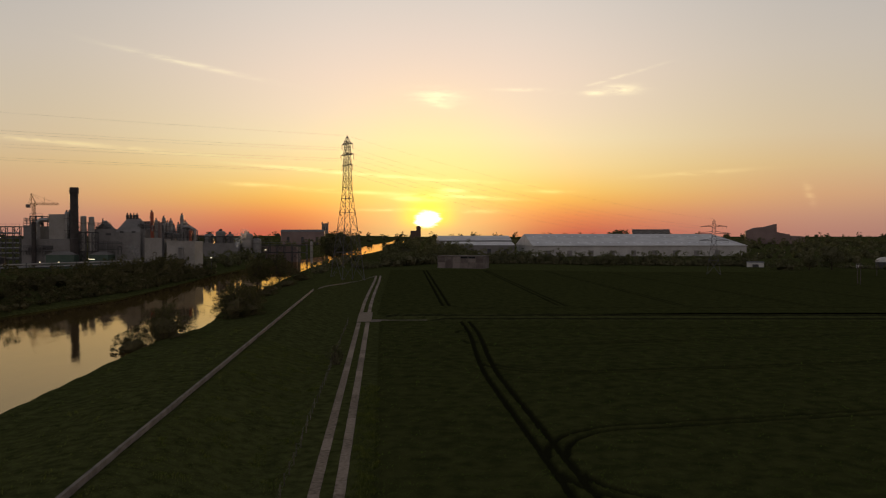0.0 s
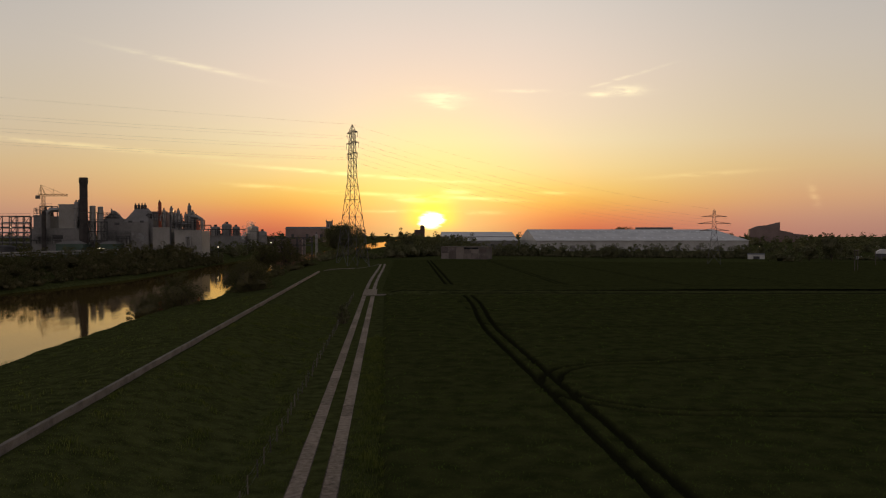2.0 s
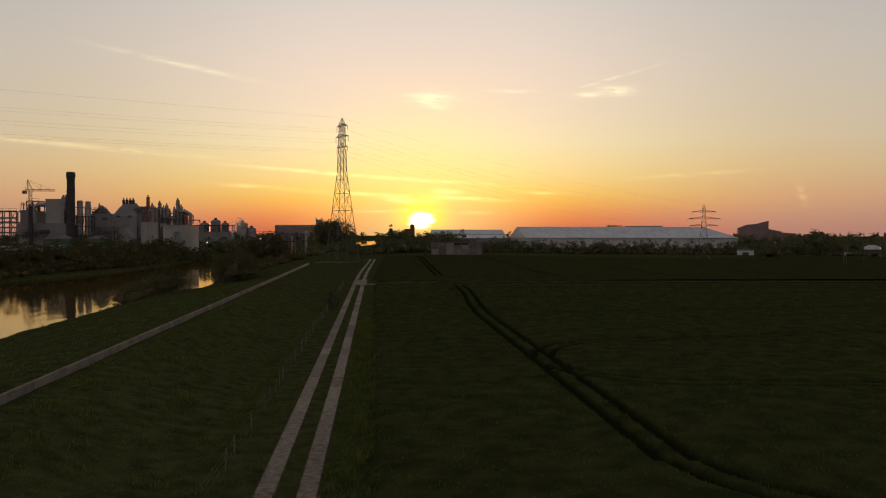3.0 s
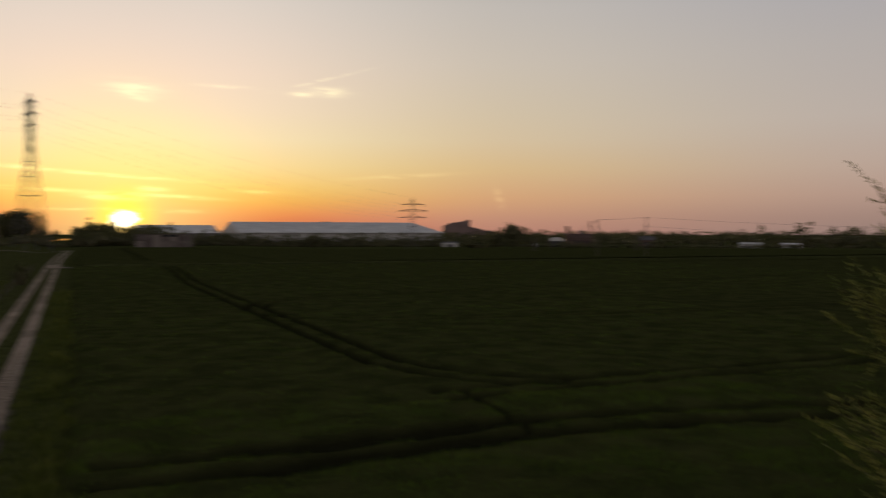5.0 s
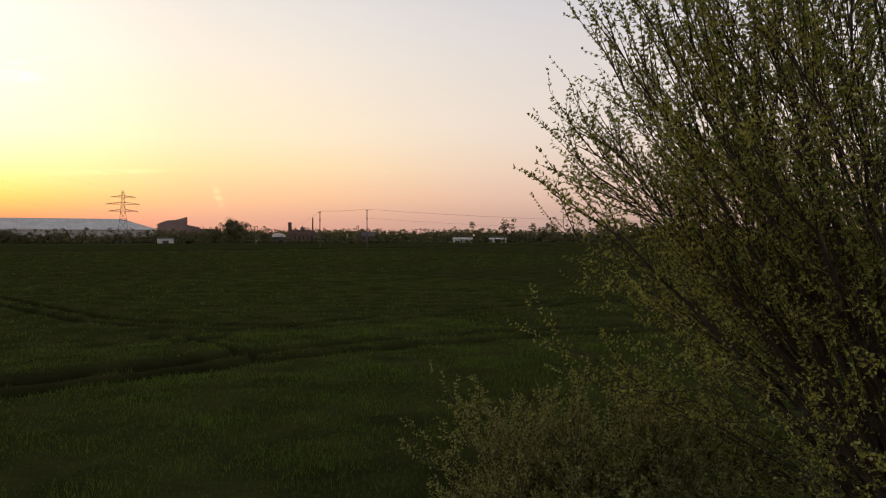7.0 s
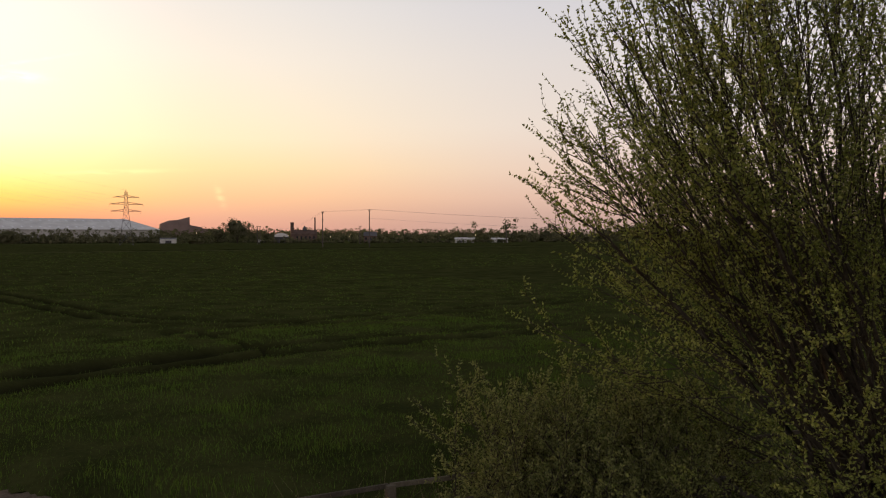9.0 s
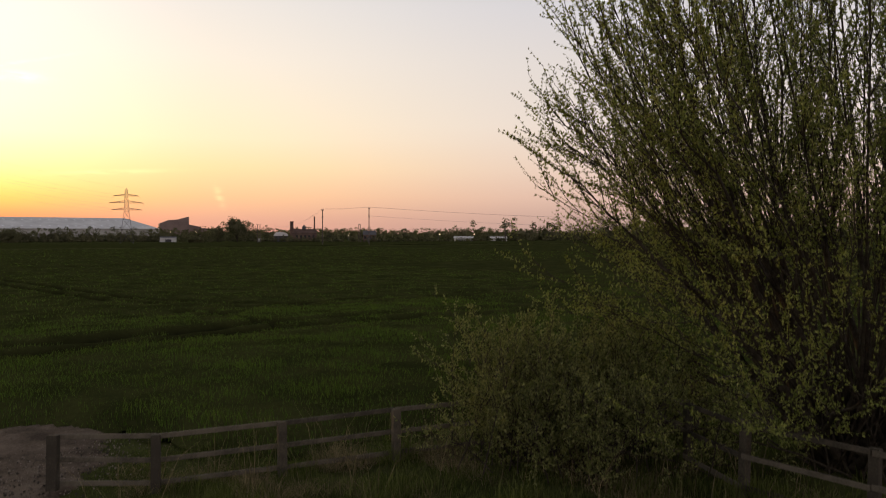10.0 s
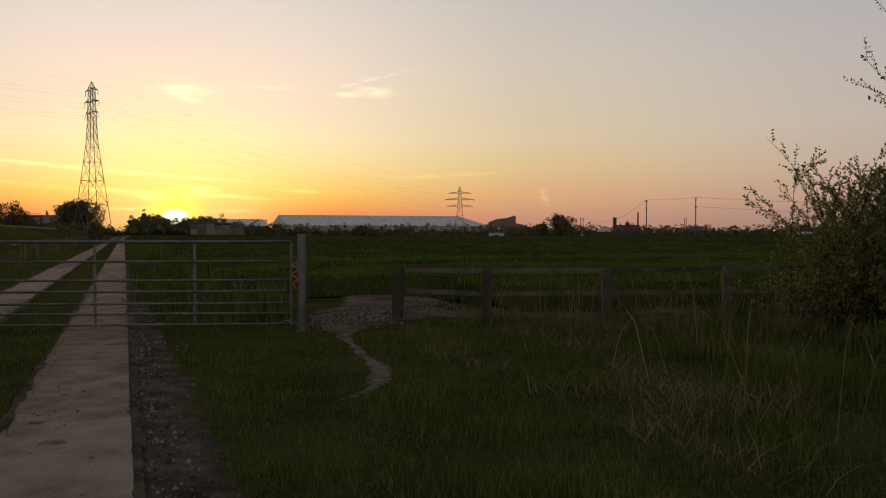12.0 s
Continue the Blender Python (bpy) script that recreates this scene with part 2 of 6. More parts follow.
M_LEAF = material("willow_leaf", (0.150, 0.172, 0.040), (0.325, 0.340, 0.098), 0.8, 0.5, bump=0, fine=6.0, vary=0.6, translucent=0.35, gloss=0.12)
M_SHRUB = material("shrub_leaf", (0.125, 0.135, 0.044), (0.285, 0.285, 0.105), 0.9, 0.55, bump=0, fine=6.0, vary=0.6, translucent=0.3, gloss=0.12)
# base colour lightened to stand in for the haze over far trees
M_FAR_LEAF = material("haze_lightened_foliage", (0.058, 0.056, 0.034), (0.135, 0.125, 0.070), 0.1, 0.85, bump=0, fine=1.0, vary=0.5, translucent=0.25, gloss=0.03)
M_WILLOWBUSH = material("riverside_willow", (0.040, 0.036, 0.018), (0.100, 0.086, 0.043), 0.2, 0.85, bump=0, fine=1.0, vary=0.5, translucent=0.15, gloss=0.03)
M_WATER = water_material()
M_ROOF = material("profiled_roof_sheet", (0.42, 0.41, 0.41), (0.60, 0.59, 0.58), 0.08, 0.55, bump=0.1, fine=0.6, vary=0.1)
M_ROOFLIGHT = material("grp_rooflight", (0.55, 0.56, 0.58), (0.68, 0.68, 0.70), 0.3, 0.4, bump=0)
M_CLAD = material("wall_cladding", (0.30, 0.29, 0.27), (0.42, 0.41, 0.39), 0.1, 0.7, bump=0.1, fine=1.0)
M_DARKBRICK = material("dark_brick", (0.055, 0.035, 0.028), (0.12, 0.075, 0.06), 0.3, 0.9, bump=0.3, fine=3.0)
M_GREYCLAD = material("grey_plant_cladding", (0.115, 0.108, 0.100), (0.190, 0.180, 0.172), 0.15, 0.75, bump=0.15, fine=1.5)
M_PALECLAD = material("pale_plant_cladding", (0.200, 0.185, 0.165), (0.310, 0.290, 0.265), 0.12, 0.6, bump=0.1, fine=1.5)
M_STEEL = material("stainless_vessel", (0.15, 0.15, 0.15), (0.27, 0.265, 0.26), 0.3, 0.42, metal=0.7, bump=0.05, fine=2.0)
M_BRIGHTSHEET = material("sunset_bright_sheet", (0.50, 0.47, 0.42), (0.66, 0.62, 0.56), 0.5, 0.32, metal=0.9, bump=0.05, fine=2.0)
M_RUST = material("red_oxide_steel", (0.24, 0.05, 0.025), (0.36, 0.09, 0.04), 0.4, 0.6, bump=0.1, fine=2.0)
M_DARKSTEEL = material("dark_plant_steel", (0.035, 0.035, 0.036), (0.085, 0.08, 0.08), 0.4, 0.7, metal=0.3, bump=0.1, fine=2.0)
M_STACK = material("sooty_brick_chimney", (0.022, 0.019, 0.018), (0.055, 0.045, 0.040), 0.4, 0.9, bump=0.3, fine=3.0)
M_BLOCK = material("stained_concrete_panel", (0.085, 0.068, 0.060), (0.20, 0.168, 0.150), 0.25, 0.92, bump=0.3, fine=2.5, vary=0.4)
M_DARKCLAD = material("brown_factory_cladding", (0.15, 0.105, 0.095), (0.23, 0.165, 0.15), 0.05, 0.8, bump=0.1, fine=0.6)
M_STONE = material("limestone_tower", (0.16, 0.14, 0.12), (0.26, 0.23, 0.20), 0.2, 0.9, bump=0.3, fine=1.5)
M_POLE = material("creosoted_pole", (0.05, 0.040, 0.032), (0.11, 0.09, 0.075), 1.0, 0.9, bump=0.3, fine=10.0, object_space=True)
M_WHITE = material("white_painted_panel", (0.360, 0.350, 0.335), (0.520, 0.510, 0.490), 0.3, 0.6, bump=0.05, fine=2.0)
M_SLATE = material("dark_slate_roof", (0.05, 0.05, 0.055), (0.10, 0.10, 0.105), 0.2, 0.75, bump=0.2, fine=1.5)
M_WINDOW = material("dark_window_glass", (0.02, 0.022, 0.025), (0.03, 0.032, 0.035), 1.0, 0.12, bump=0)
M_LAMP = glow_material("lit_works_lamp", (1.0, 0.82, 0.52), 2.0)
M_STREET = glow_material("lit_street_lamp", (1.0, 0.74, 0.40), 4.0)

# ---- mesh helpers ----
def fill_quads(me, verts, quads):
    """Fills a mesh with many four-sided faces at once."""
    n = len(quads)
    me.vertices.add(len(verts))
    me.vertices.foreach_set("co", verts.astype(np.float32).ravel())
    me.loops.add(4 * n)
    me.loops.foreach_set("vertex_index", quads.astype(np.int32).ravel())
    me.polygons.add(n)
    me.polygons.foreach_set("loop_start", np.arange(0, 4 * n, 4, dtype=np.int32))
    me.update(calc_edges=True)


def mesh_object(name, verts, faces, mat, parent=None, label="", smooth=False):
    me = bpy.data.meshes.new(name)
    if isinstance(faces, np.ndarray):
        fill_quads(me, np.asarray(verts), faces)
    else:
        me.from_pydata(verts, [], faces)
    me.materials.append(mat)
    if smooth:
        me.polygons.foreach_set("use_smooth", [True] * len(me.polygons))
    ob = new(name, me)
    if parent:
        ob.parent = parent
    return tagged(ob, label)


def part(name, bm, mat, parent=None, label="", smooth=False):
    """Links a bmesh as one mesh object under a thing or a part."""
    me = bpy.data.meshes.new(name)
    bmesh.ops.recalc_face_normals(bm, faces=bm.faces)
    bm.to_mesh(me)
    bm.free()
    me.materials.append(mat)
    if smooth:
        me.polygons.foreach_set("use_smooth", [True] * len(me.polygons))
    ob = new(name, me)
    if parent:
        ob.parent = parent
    return tagged(ob, label)


def thing(name, at, turn, label, category, group="", kind=""):
    """An empty at the base of a thing; its parts are built round the origin."""
    ob = new(name)
    ob.matrix_world = pose(*at, 0, 0, turn)
    ob.empty_display_size = 0.2
    return tagged(ob, label, category, group, kind)


def box(bm, x0, x1, y0, y1, z0, z1, bevel=0.0):
    r = bmesh.ops.create_cube(bm, size=1.0, matrix=Matrix.LocRotScale(((x0 + x1) / 2, (y0 + y1) / 2, (z0 + z1) / 2), None, (abs(x1 - x0), abs(y1 - y0), abs(z1 - z0))))
    if bevel:
        es = {e for v in r["verts"] for e in v.link_edges}
        bmesh.ops.bevel(bm, geom=list(es), offset=bevel, segments=1, affect="EDGES")
    return bm


def tube(bm, a, b, r0, r1=None, n=8):
    """A closed tapered tube from a to b."""
    a, b = Vector(a), Vector(b)
    r1 = r0 if r1 is None else r1
    q = (b - a).to_track_quat("Z", "Y").to_matrix()
    rings = []
    for p, r in ((a, r0), (b, r1)):
        rings.append([bm.verts.new(p + q @ Vector((r * math.cos(2 * math.pi * k / n), r * math.sin(2 * math.pi * k / n), 0))) for k in range(n)])
    for k in range(n):
        bm.faces.new((rings[0][k], rings[0][(k + 1) % n], rings[1][(k + 1) % n], rings[1][k]))
    bm.faces.new(rings[0][::-1])
    bm.faces.new(rings[1])
    return bm


def dome(bm, c, r, h, n=12, rings=4):
    """A rounded cap of radius r and height h on the circle round c."""
    c = Vector(c)
    rows = []
    for j in range(rings):
        t = j / rings * math.pi / 2
        rows.append([bm.verts.new(c + Vector((r * math.cos(t) * math.cos(2 * math.pi * k / n), r * math.cos(t) * math.sin(2 * math.pi * k / n), h * math.sin(t)))) for k in range(n)])
    top = bm.verts.new(c + Vector((0, 0, h)))
    for j in range(rings - 1):
        for k in range(n):
            bm.faces.new((rows[j][k], rows[j][(k + 1) % n], rows[j + 1][(k + 1) % n], rows[j + 1][k]))
    for k in range(n):
        bm.faces.new((rows[-1][k], rows[-1][(k + 1) % n], top))
    return bm


def pipe_run(bm, pts, r, n=8):
    for a, b in zip(pts, pts[1:]):
        tube(bm, a, b, r, r, n)
    return bm


def step(a, b, t):
    u = min(1.0, max(0.0, (t - a) / (b - a)))
    return u * u * (3 - 2 * u)


# ---- the lie of the land ----
def river_x(y):
    """The river's middle line."""
    return -57 + 49 * step(430, 1150, y) + 60 * step(1150, 2200, y) - 60 * step(-150, -1200, y)


RIVER_HALF = 17.0


def ditch_y(x):
    """Middle line of the double field drain."""
    return 211.5 - 0.075 * x


def land(x, y):
    """Height of the ground."""
    s = x - river_x(y)
    side = abs(s)
    wob = 0.7 * noise.noise(Vector((x * 0.05, y * 0.11, 3.0))) + 0.6 * noise.noise(Vector((x * 0.2, y * 0.31, 9.0)))
    edge = RIVER_HALF + wob * 1.3 + (4.0 * math.exp(-((y - 200) / 25) ** 2) if s > 0 else (5.0 + 15.0 * (1 - step(190, 300, y))) * (1 - step(430, 620, y)))
    if side < edge:
        return -0.15 - 1.6 * step(0, 3.0, edge - side)
    if s < 0:
        return -0.15 + 1.0 * step(0, 2.0, side - edge) + 2.2 * step(2, 16, side - edge) + 0.2 * wob
    d = s - edge
    bank = -0.15 + 0.75 * step(0, 1.6, d) + 1.75 * step(2.0, 20, d) + 0.12 * wob
    k = s - 57                                # metres from the track's middle, while the river keeps its line
    crest = 2.55 * (1 - step(-17.2, -5.0, k))
    z = min(bank, 2.55) if k < -17.2 else crest
    if k > -6:
        z += 0.05 * wob * step(-6, -4, k) * step(1.6, 3.0, abs(x))
        if x > 4:
            z -= 1.9 * step(240, 470, y) * step(50, 170, x)
            if 195 - 0.075 * x < y < 228 - 0.075 * x:
                z -= 1.3 * (1 - step(6.6, 8.4, abs(y - ditch_y(x)))) * (step(4.0, 7.5, x) if y > ditch_y(x) else step(15.0, 19.0, x))
    return z


def lines(stops):
    """Grid lines from (start, step) pairs up to the last start."""
    out = []
    for (a, s), (b, _) in zip(stops, stops[1:]):
        k = max(1, round((b - a) / s))
        out += [a + (b - a) * i / k for i in range(k)]
    return out + [stops[-1][0]]


def sheet(xs, ys, f, keep=None):
    verts = [(x, y, f(x, y)) for y in ys for x in xs]
    w = len(xs)
    faces = [(j * w + i, j * w + i + 1, (j + 1) * w + i + 1, (j + 1) * w + i) for j in range(len(ys) - 1) for i in range(w - 1)
             if keep is None or keep((xs[i] + xs[i + 1]) / 2, (ys[j] + ys[j + 1]) / 2)]
    return verts, faces


GX = lines([(-4600, 800), (-1400, 200), (-400, 40), (-124, 2), (-72, 1), (-36, 2.0), (-20, 0.8), (-14, 1.5), (-2, 0.5), (16, 2), (30, 4), (160, 8), (340, 30), (400, 150), (1400, 800), (4600, 800)])
GY = lines([(-1500, 300), (-300, 40), (-60, 6), (-12, 0.6), (30, 3), (174, 1.1), (222, 5), (330, 12), (600, 40), (1400, 150), (2600, 500), (4600, 500)])
ground = mesh_object("ground", *sheet(GX, GY, land), M_GRASS, smooth=True)
tagged(ground, "flat green river meadow and flood bank reaching the horizon", "ground", kind="structure")

# river surface
ry = lines([(-1400, 200), (-200, 20), (600, 40), (2300, 40)])
rv = [(river_x(y) + s, y, -0.12) for y in ry for s in (-42 + 20 * step(420, 620, y), 21)]
river = mesh_object("water", rv, [(2 * j, 2 * j + 1, 2 * j + 3, 2 * j + 2) for j in range(len(ry) - 1)], M_WATER)
tagged(river, "calm wide river mirroring the orange evening sky", "river", kind="structure")

# ---- crop field with wheel tracks ----
def headland(y):
    """Middle of the tramline along the field's near side."""
    return 20.6 + 3.2 * step(120, 190, y)


# tramlines across the near field: place at x = 31, slope, radius of the bend, way of the bend
CROSS = [(33.2, 0.0, 10, 1), (65.3, -0.10, 10, 1), (92.6, 0.165, 10, -1), (126.8, 0.112, 14, 1), (157.0, 0.155, 10, 1), (184.6, -0.073, 8, -1)]
LENGTHWAYS = [22.8, 56.0, 90.3, 125.5, 160.0, 195.0]     # tramlines of the far field


def cross_y(k, x):
    y, slope = CROSS[k][:2]
    return y + slope * (x - 31) + 0.4 * math.sin(x * 0.05 + k)


def near_rut(x, y):
    """Distance to the nearest wheel track in the near field, in metres."""
    best = 9.0
    if 43 < y:
        c = headland(y)
        best = min(abs(x - c - 0.95), abs(x - c + 0.95))
    for k in range(len(CROSS)):
        cy, rad, up = cross_y(k, x), *CROSS[k][2:]
        if abs(y - cy) > 16:
            continue
        if x > 30:
            best = min(best, abs(y - cy - 0.95), abs(y - cy + 0.95))
        elif x > 19.5:                     # the bend from the headland into the cross line
            bx, by = 21.0 + rad, cy + rad * up
            r = math.hypot(x - bx, y - by)
            if (by - y) * up > 0 and x < bx:
                best = min(best, abs(r - rad + 0.95), abs(r - rad - 0.95))
            elif x >= bx:
                best = min(best, abs(y - cy - 0.95), abs(y - cy + 0.95))
            if k == 0:
                best = min(best, abs(y - cy - 0.95), abs(y - cy + 0.95))
    # the turn by the gate
    if 4.5 < x < 70 and y < 34:
        c = 25.9 + 0.5 * math.exp(-((x - 18) / 5) ** 2) - 0.012 * max(0.0, x - 20) ** 2 * (1 - 0.5 * step(40, 60, x))
        wide = 0.46 + 0.25 * step(17, 24, x) + 0.5 * (1 - step(4.5, 11, x))
        best = min(best, abs(y - c - 1.1) * wide, abs(y - c + 1.1) * wide)
        if 17 < x < 24 and 26 < y:
            best = min(best, 0.28 + abs(x - 20.0 - 0.12 * (y - 26)))
    return best


def far_head(x):
    return 233.0 - 0.055 * (x - 22)


def far_rut(x, y):
    """Distance to the nearest wheel track beyond the drain."""
    c = far_head(x)
    best = min(abs(y - c - 0.95), abs(y - c + 0.95)) if x > 27 else 9.0
    for u in LENGTHWAYS:
        t = y - far_head(u)
        if t > -1.5:
            line = u + 0.024 * (y - 248) + 7.0 * max(0.0, 1 - max(0.0, t) / 9.0) ** 2
            best = min(best, abs(x - line - 0.95), abs(x - line + 0.95))
    return best


def rut_depth(x, y):
    """0 in a wheel track, 1 in standing crop."""
    best = near_rut(x, y) if y < ditch_y(x) else far_rut(x, y)
    if best > 1.0:
        return 1.0
    return step(0.24, 0.56, best + 0.12 * noise.noise(Vector((x * 0.6, y * 0.6, 0))))


def field_start(x):
    """Where the wheat begins behind the fence."""
    return 9.0 + 6.0 * (1 - step(7.4, 9.8, x)) + 0.35 * math.sin(x * 1.3)


def in_field(x, y):
    if not 3.9 < x < 330 or y > 470 or y < field_start(x):
        return False
    return abs(y - ditch_y(x)) > 8.0


def edge_height(x, y):
    """The crop thins out towards the field's edges."""
    k = step(3.9, 4.5, x + 0.25 * math.sin(y * 1.7)) * step(0.0, 1.7, y - field_start(x))
    return k * step(0.0, 1.2, abs(y - ditch_y(x)) - 8.0)


def canopy(x, y, k=None):
    k = (rut_depth(x, y) if k is None else k) * edge_height(x, y)
    lumps = noise.noise(Vector((x * 0.28, y * 0.28, 6))) * 0.06 + noise.noise(Vector((x * 0.9, y * 0.9, 1))) * 0.07 + noise.noise(Vector((x * 3.1, y * 3.1, 4))) * 0.03
    return land(x, y) + 0.03 + k * (0.37 + lumps)


def bend_rows(x, v):
    """Rows of the near field follow its tramlines."""
    knots = [(20.0, 20.0)] + [(CROSS[k][0], cross_y(k, max(x, 31.0))) for k in range(len(CROSS))] + [(203.5, ditch_y(x) - 7.9)]
    if v <= 20:
        return v
    for (a, ya), (b, yb) in zip(knots, knots[1:]):
        if v <= b:
            return ya + (yb - ya) * (v - a) / (b - a)
    return knots[-1][1]


def crop_sheet(name, us, vs, place, label):
    verts, depth = [], []
    for v in vs:
        for u in us:
            x, y = place(u, v)
            k = rut_depth(x, y)
            depth.append(k)
            verts.append((x, y, canopy(x, y, k)))
    w = len(us)
    faces = []
    for j in range(len(vs) - 1):
        for i in range(w - 1):
            q = (j * w + i, j * w + i + 1, (j + 1) * w + i + 1, (j + 1) * w + i)
            a, b = verts[q[0]], verts[q[2]]
            if in_field((a[0] + b[0]) / 2, (a[1] + b[1]) / 2):
                faces.append(q)
    ob = mesh_object(name, verts, faces, M_CROP, smooth=True)
    # blends in the dark rut colour, shade of the rut walls included
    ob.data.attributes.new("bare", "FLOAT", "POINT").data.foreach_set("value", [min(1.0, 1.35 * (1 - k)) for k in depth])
    return tagged(ob, label, "crop", kind="stuff")


NEAR_X = lines([(3.8, 0.25), (8, 0.35), (18.2, 0.17), (25.4, 0.34), (36, 0.7), (60, 1.2), (90, 3), (130, 6), (332, 6)])
NEAR_V = lines([(8.6, 0.3), (20, 0.2), (37, 0.42), (62, 0.28), (69, 0.5), (80, 0.36), (96, 0.6), (122, 0.36), (142, 0.6), (155, 0.35), (159, 0.8), (183, 0.35), (187, 0.8), (203.5, 0.8)])
crop_sheet("wheat_crop", NEAR_X, NEAR_V, lambda u, v: (u, bend_rows(u, v)), "young green wheat standing in a wide field with wheel ruts")
FAR_U = sorted(set(lines([(3.8, 3), (30, 6), (332, 6)]) + [round(u + 0.3 * k, 2) for u in LENGTHWAYS for k in range(-6, 28)]))
FAR_V = lines([(218, 1), (230, 0.4), (244, 3), (470, 3)])
crop_sheet("wheat_crop", FAR_U, FAR_V, lambda u, v: (u + 0.024 * (v - 248), v - 0.06 * (u - 22) * (1 - step(244, 330, v))), "young green wheat with straight wheel ruts beyond the drain")


def field_drain():
    """Two shallow ditches with a grassy baulk between them."""
    prof = [(-9.0, -0.12), (-7.8, 0.16), (-6.4, 0.34), (-5.2, -0.65), (-3.9, -0.65), (-2.4, 0.30), (-0.6, 0.5), (1.2, 0.42), (2.8, -0.8), (4.2, -0.8), (5.8, 0.32), (7.6, 0.18), (9.0, -0.12)]
    xs = lines([(5.5, 1.0), (60, 2.0), (130, 4.0), (334, 4)])
    verts, slots = [], []
    for x in xs:
        base = land(x, ditch_y(x) + 9.5)
        for o, z in prof:
            y = ditch_y(x) + o + 0.5 * noise.noise(Vector((x * 0.15, o, 2)))
            near = step(15.5, 20.0, x) if o < -1.5 else 1.0
            verts.append((x, y, base + z * step(4.0, 9.0, x) * near - 0.3 * (1 - near) + 0.14 * noise.noise(Vector((x * 0.5, y * 0.5, 8)))))
    w = len(prof)
    faces = []
    for i in range(len(xs) - 1):
        for k in range(w - 1):
            faces.append((i * w + k, (i + 1) * w + k, (i + 1) * w + k + 1, i * w + k + 1))
            # far walls take the dark slot too, as their shade
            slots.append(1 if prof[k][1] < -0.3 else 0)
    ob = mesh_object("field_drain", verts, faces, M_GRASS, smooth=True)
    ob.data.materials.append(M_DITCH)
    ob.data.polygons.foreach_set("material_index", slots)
    return tagged(ob, "double field ditch with a rough grass baulk between", "ditch", kind="structure")


field_drain()


def blades(name, spots, height, width, mat, label, category, lean=0.35, seed=1, parts=2):
    """Upright blades, each a bent strip of two quads or a quad and a tip."""
    rng = np.random.default_rng(seed)
    n = len(spots)
    p = np.array(spots)
    h = height * rng.uniform(0.55, 1.25, n)
    if p.shape[1] > 3:
        h = h * p[:, 3]
        p = p[:, :3]
    a, b = rng.uniform(0, 2 * np.pi, n), rng.uniform(0, 2 * np.pi, n)
    w = width * rng.uniform(0.6, 1.3, n)
    side = np.stack([np.cos(a), np.sin(a), 0 * a], 1) * w[:, None] / 2
    bend = np.stack([np.cos(b), np.sin(b), 0 * b], 1) * (h * rng.uniform(0, lean, n))[:, None]
    up = np.stack([0 * h, 0 * h, h], 1)
    v = np.stack([p - side, p + side, p + 0.55 * up + 0.3 * bend + 0.75 * side, p + 0.55 * up + 0.3 * bend - 0.75 * side, p + up * 0.97 + bend], 1).reshape(-1, 3)
    base = np.arange(n)[:, None] * 5
    quads, tris = (base + [0, 1, 2, 3]), (base + [3, 2, 4])
    faces = [tuple(q) for q in quads.tolist()] + [tuple(t) for t in tris.tolist()]
    ob = mesh_object(name, v.tolist(), faces, mat)
    return tagged(ob, label, category, kind="stuff")

# ---- the concrete track ----
def slab_mesh(length):
    bm = bmesh.new()
    box(bm, -0.47, 0.47, -length / 2 + 0.007, length / 2 - 0.007, -0.12, 0.035, 0.008)
    me = bpy.data.meshes.new("slab")
    bm.to_mesh(me)
    bm.free()
    me.materials.append(M_CONCRETE)
    return me


def concrete_track():
    road = thing("road", (0, 0, 0), 0, "pale concrete two-strip farm track with grass down its middle", "track", kind="structure")
    meshes = [slab_mesh(4.6)]
    rng = random.Random(4)
    for sx in (-1.03, 1.03):
        y = -38.0
        while y < 412:
            if not 202 < y + 2.3 < 226:
                s = new("slab", meshes[0])
                s.parent = road
                bend = 2.5 * step(226, 420, y)
                s.matrix_local = pose(sx + bend + rng.uniform(-0.012, 0.012), y + 2.3, rng.uniform(-0.006, 0.006), rng.uniform(-0.1, 0.1), 0, rng.uniform(-0.25, 0.25) - math.degrees(2.5 / 190) * (y > 226))
            y += 4.6
    bm = bmesh.new()
    box(bm, -1.6, 1.9, 203, 226, -0.1, 0.03, 0.02)
    part("crossing_apron", bm, M_CONCRETE, road, "wide pale concrete apron")
    bm = bmesh.new()
    rng = random.Random(8)
    pts = [(1.8 + k * 1.5, 204.6 + 0.4 * math.sin(k)) for k in range(10)]
    vs = [[bm.verts.new((x, y + o * (2.6 - 0.17 * k) + rng.uniform(-0.4, 0.4), 0.05)) for o in (-1, 1)] for k, (x, y) in enumerate(pts)]
    for a, b in zip(vs, vs[1:]):
        bm.faces.new((a[0], b[0], b[1], a[1]))
    part("side_spur", bm, M_CHALK, road, "stony field entrance spur")
    return road


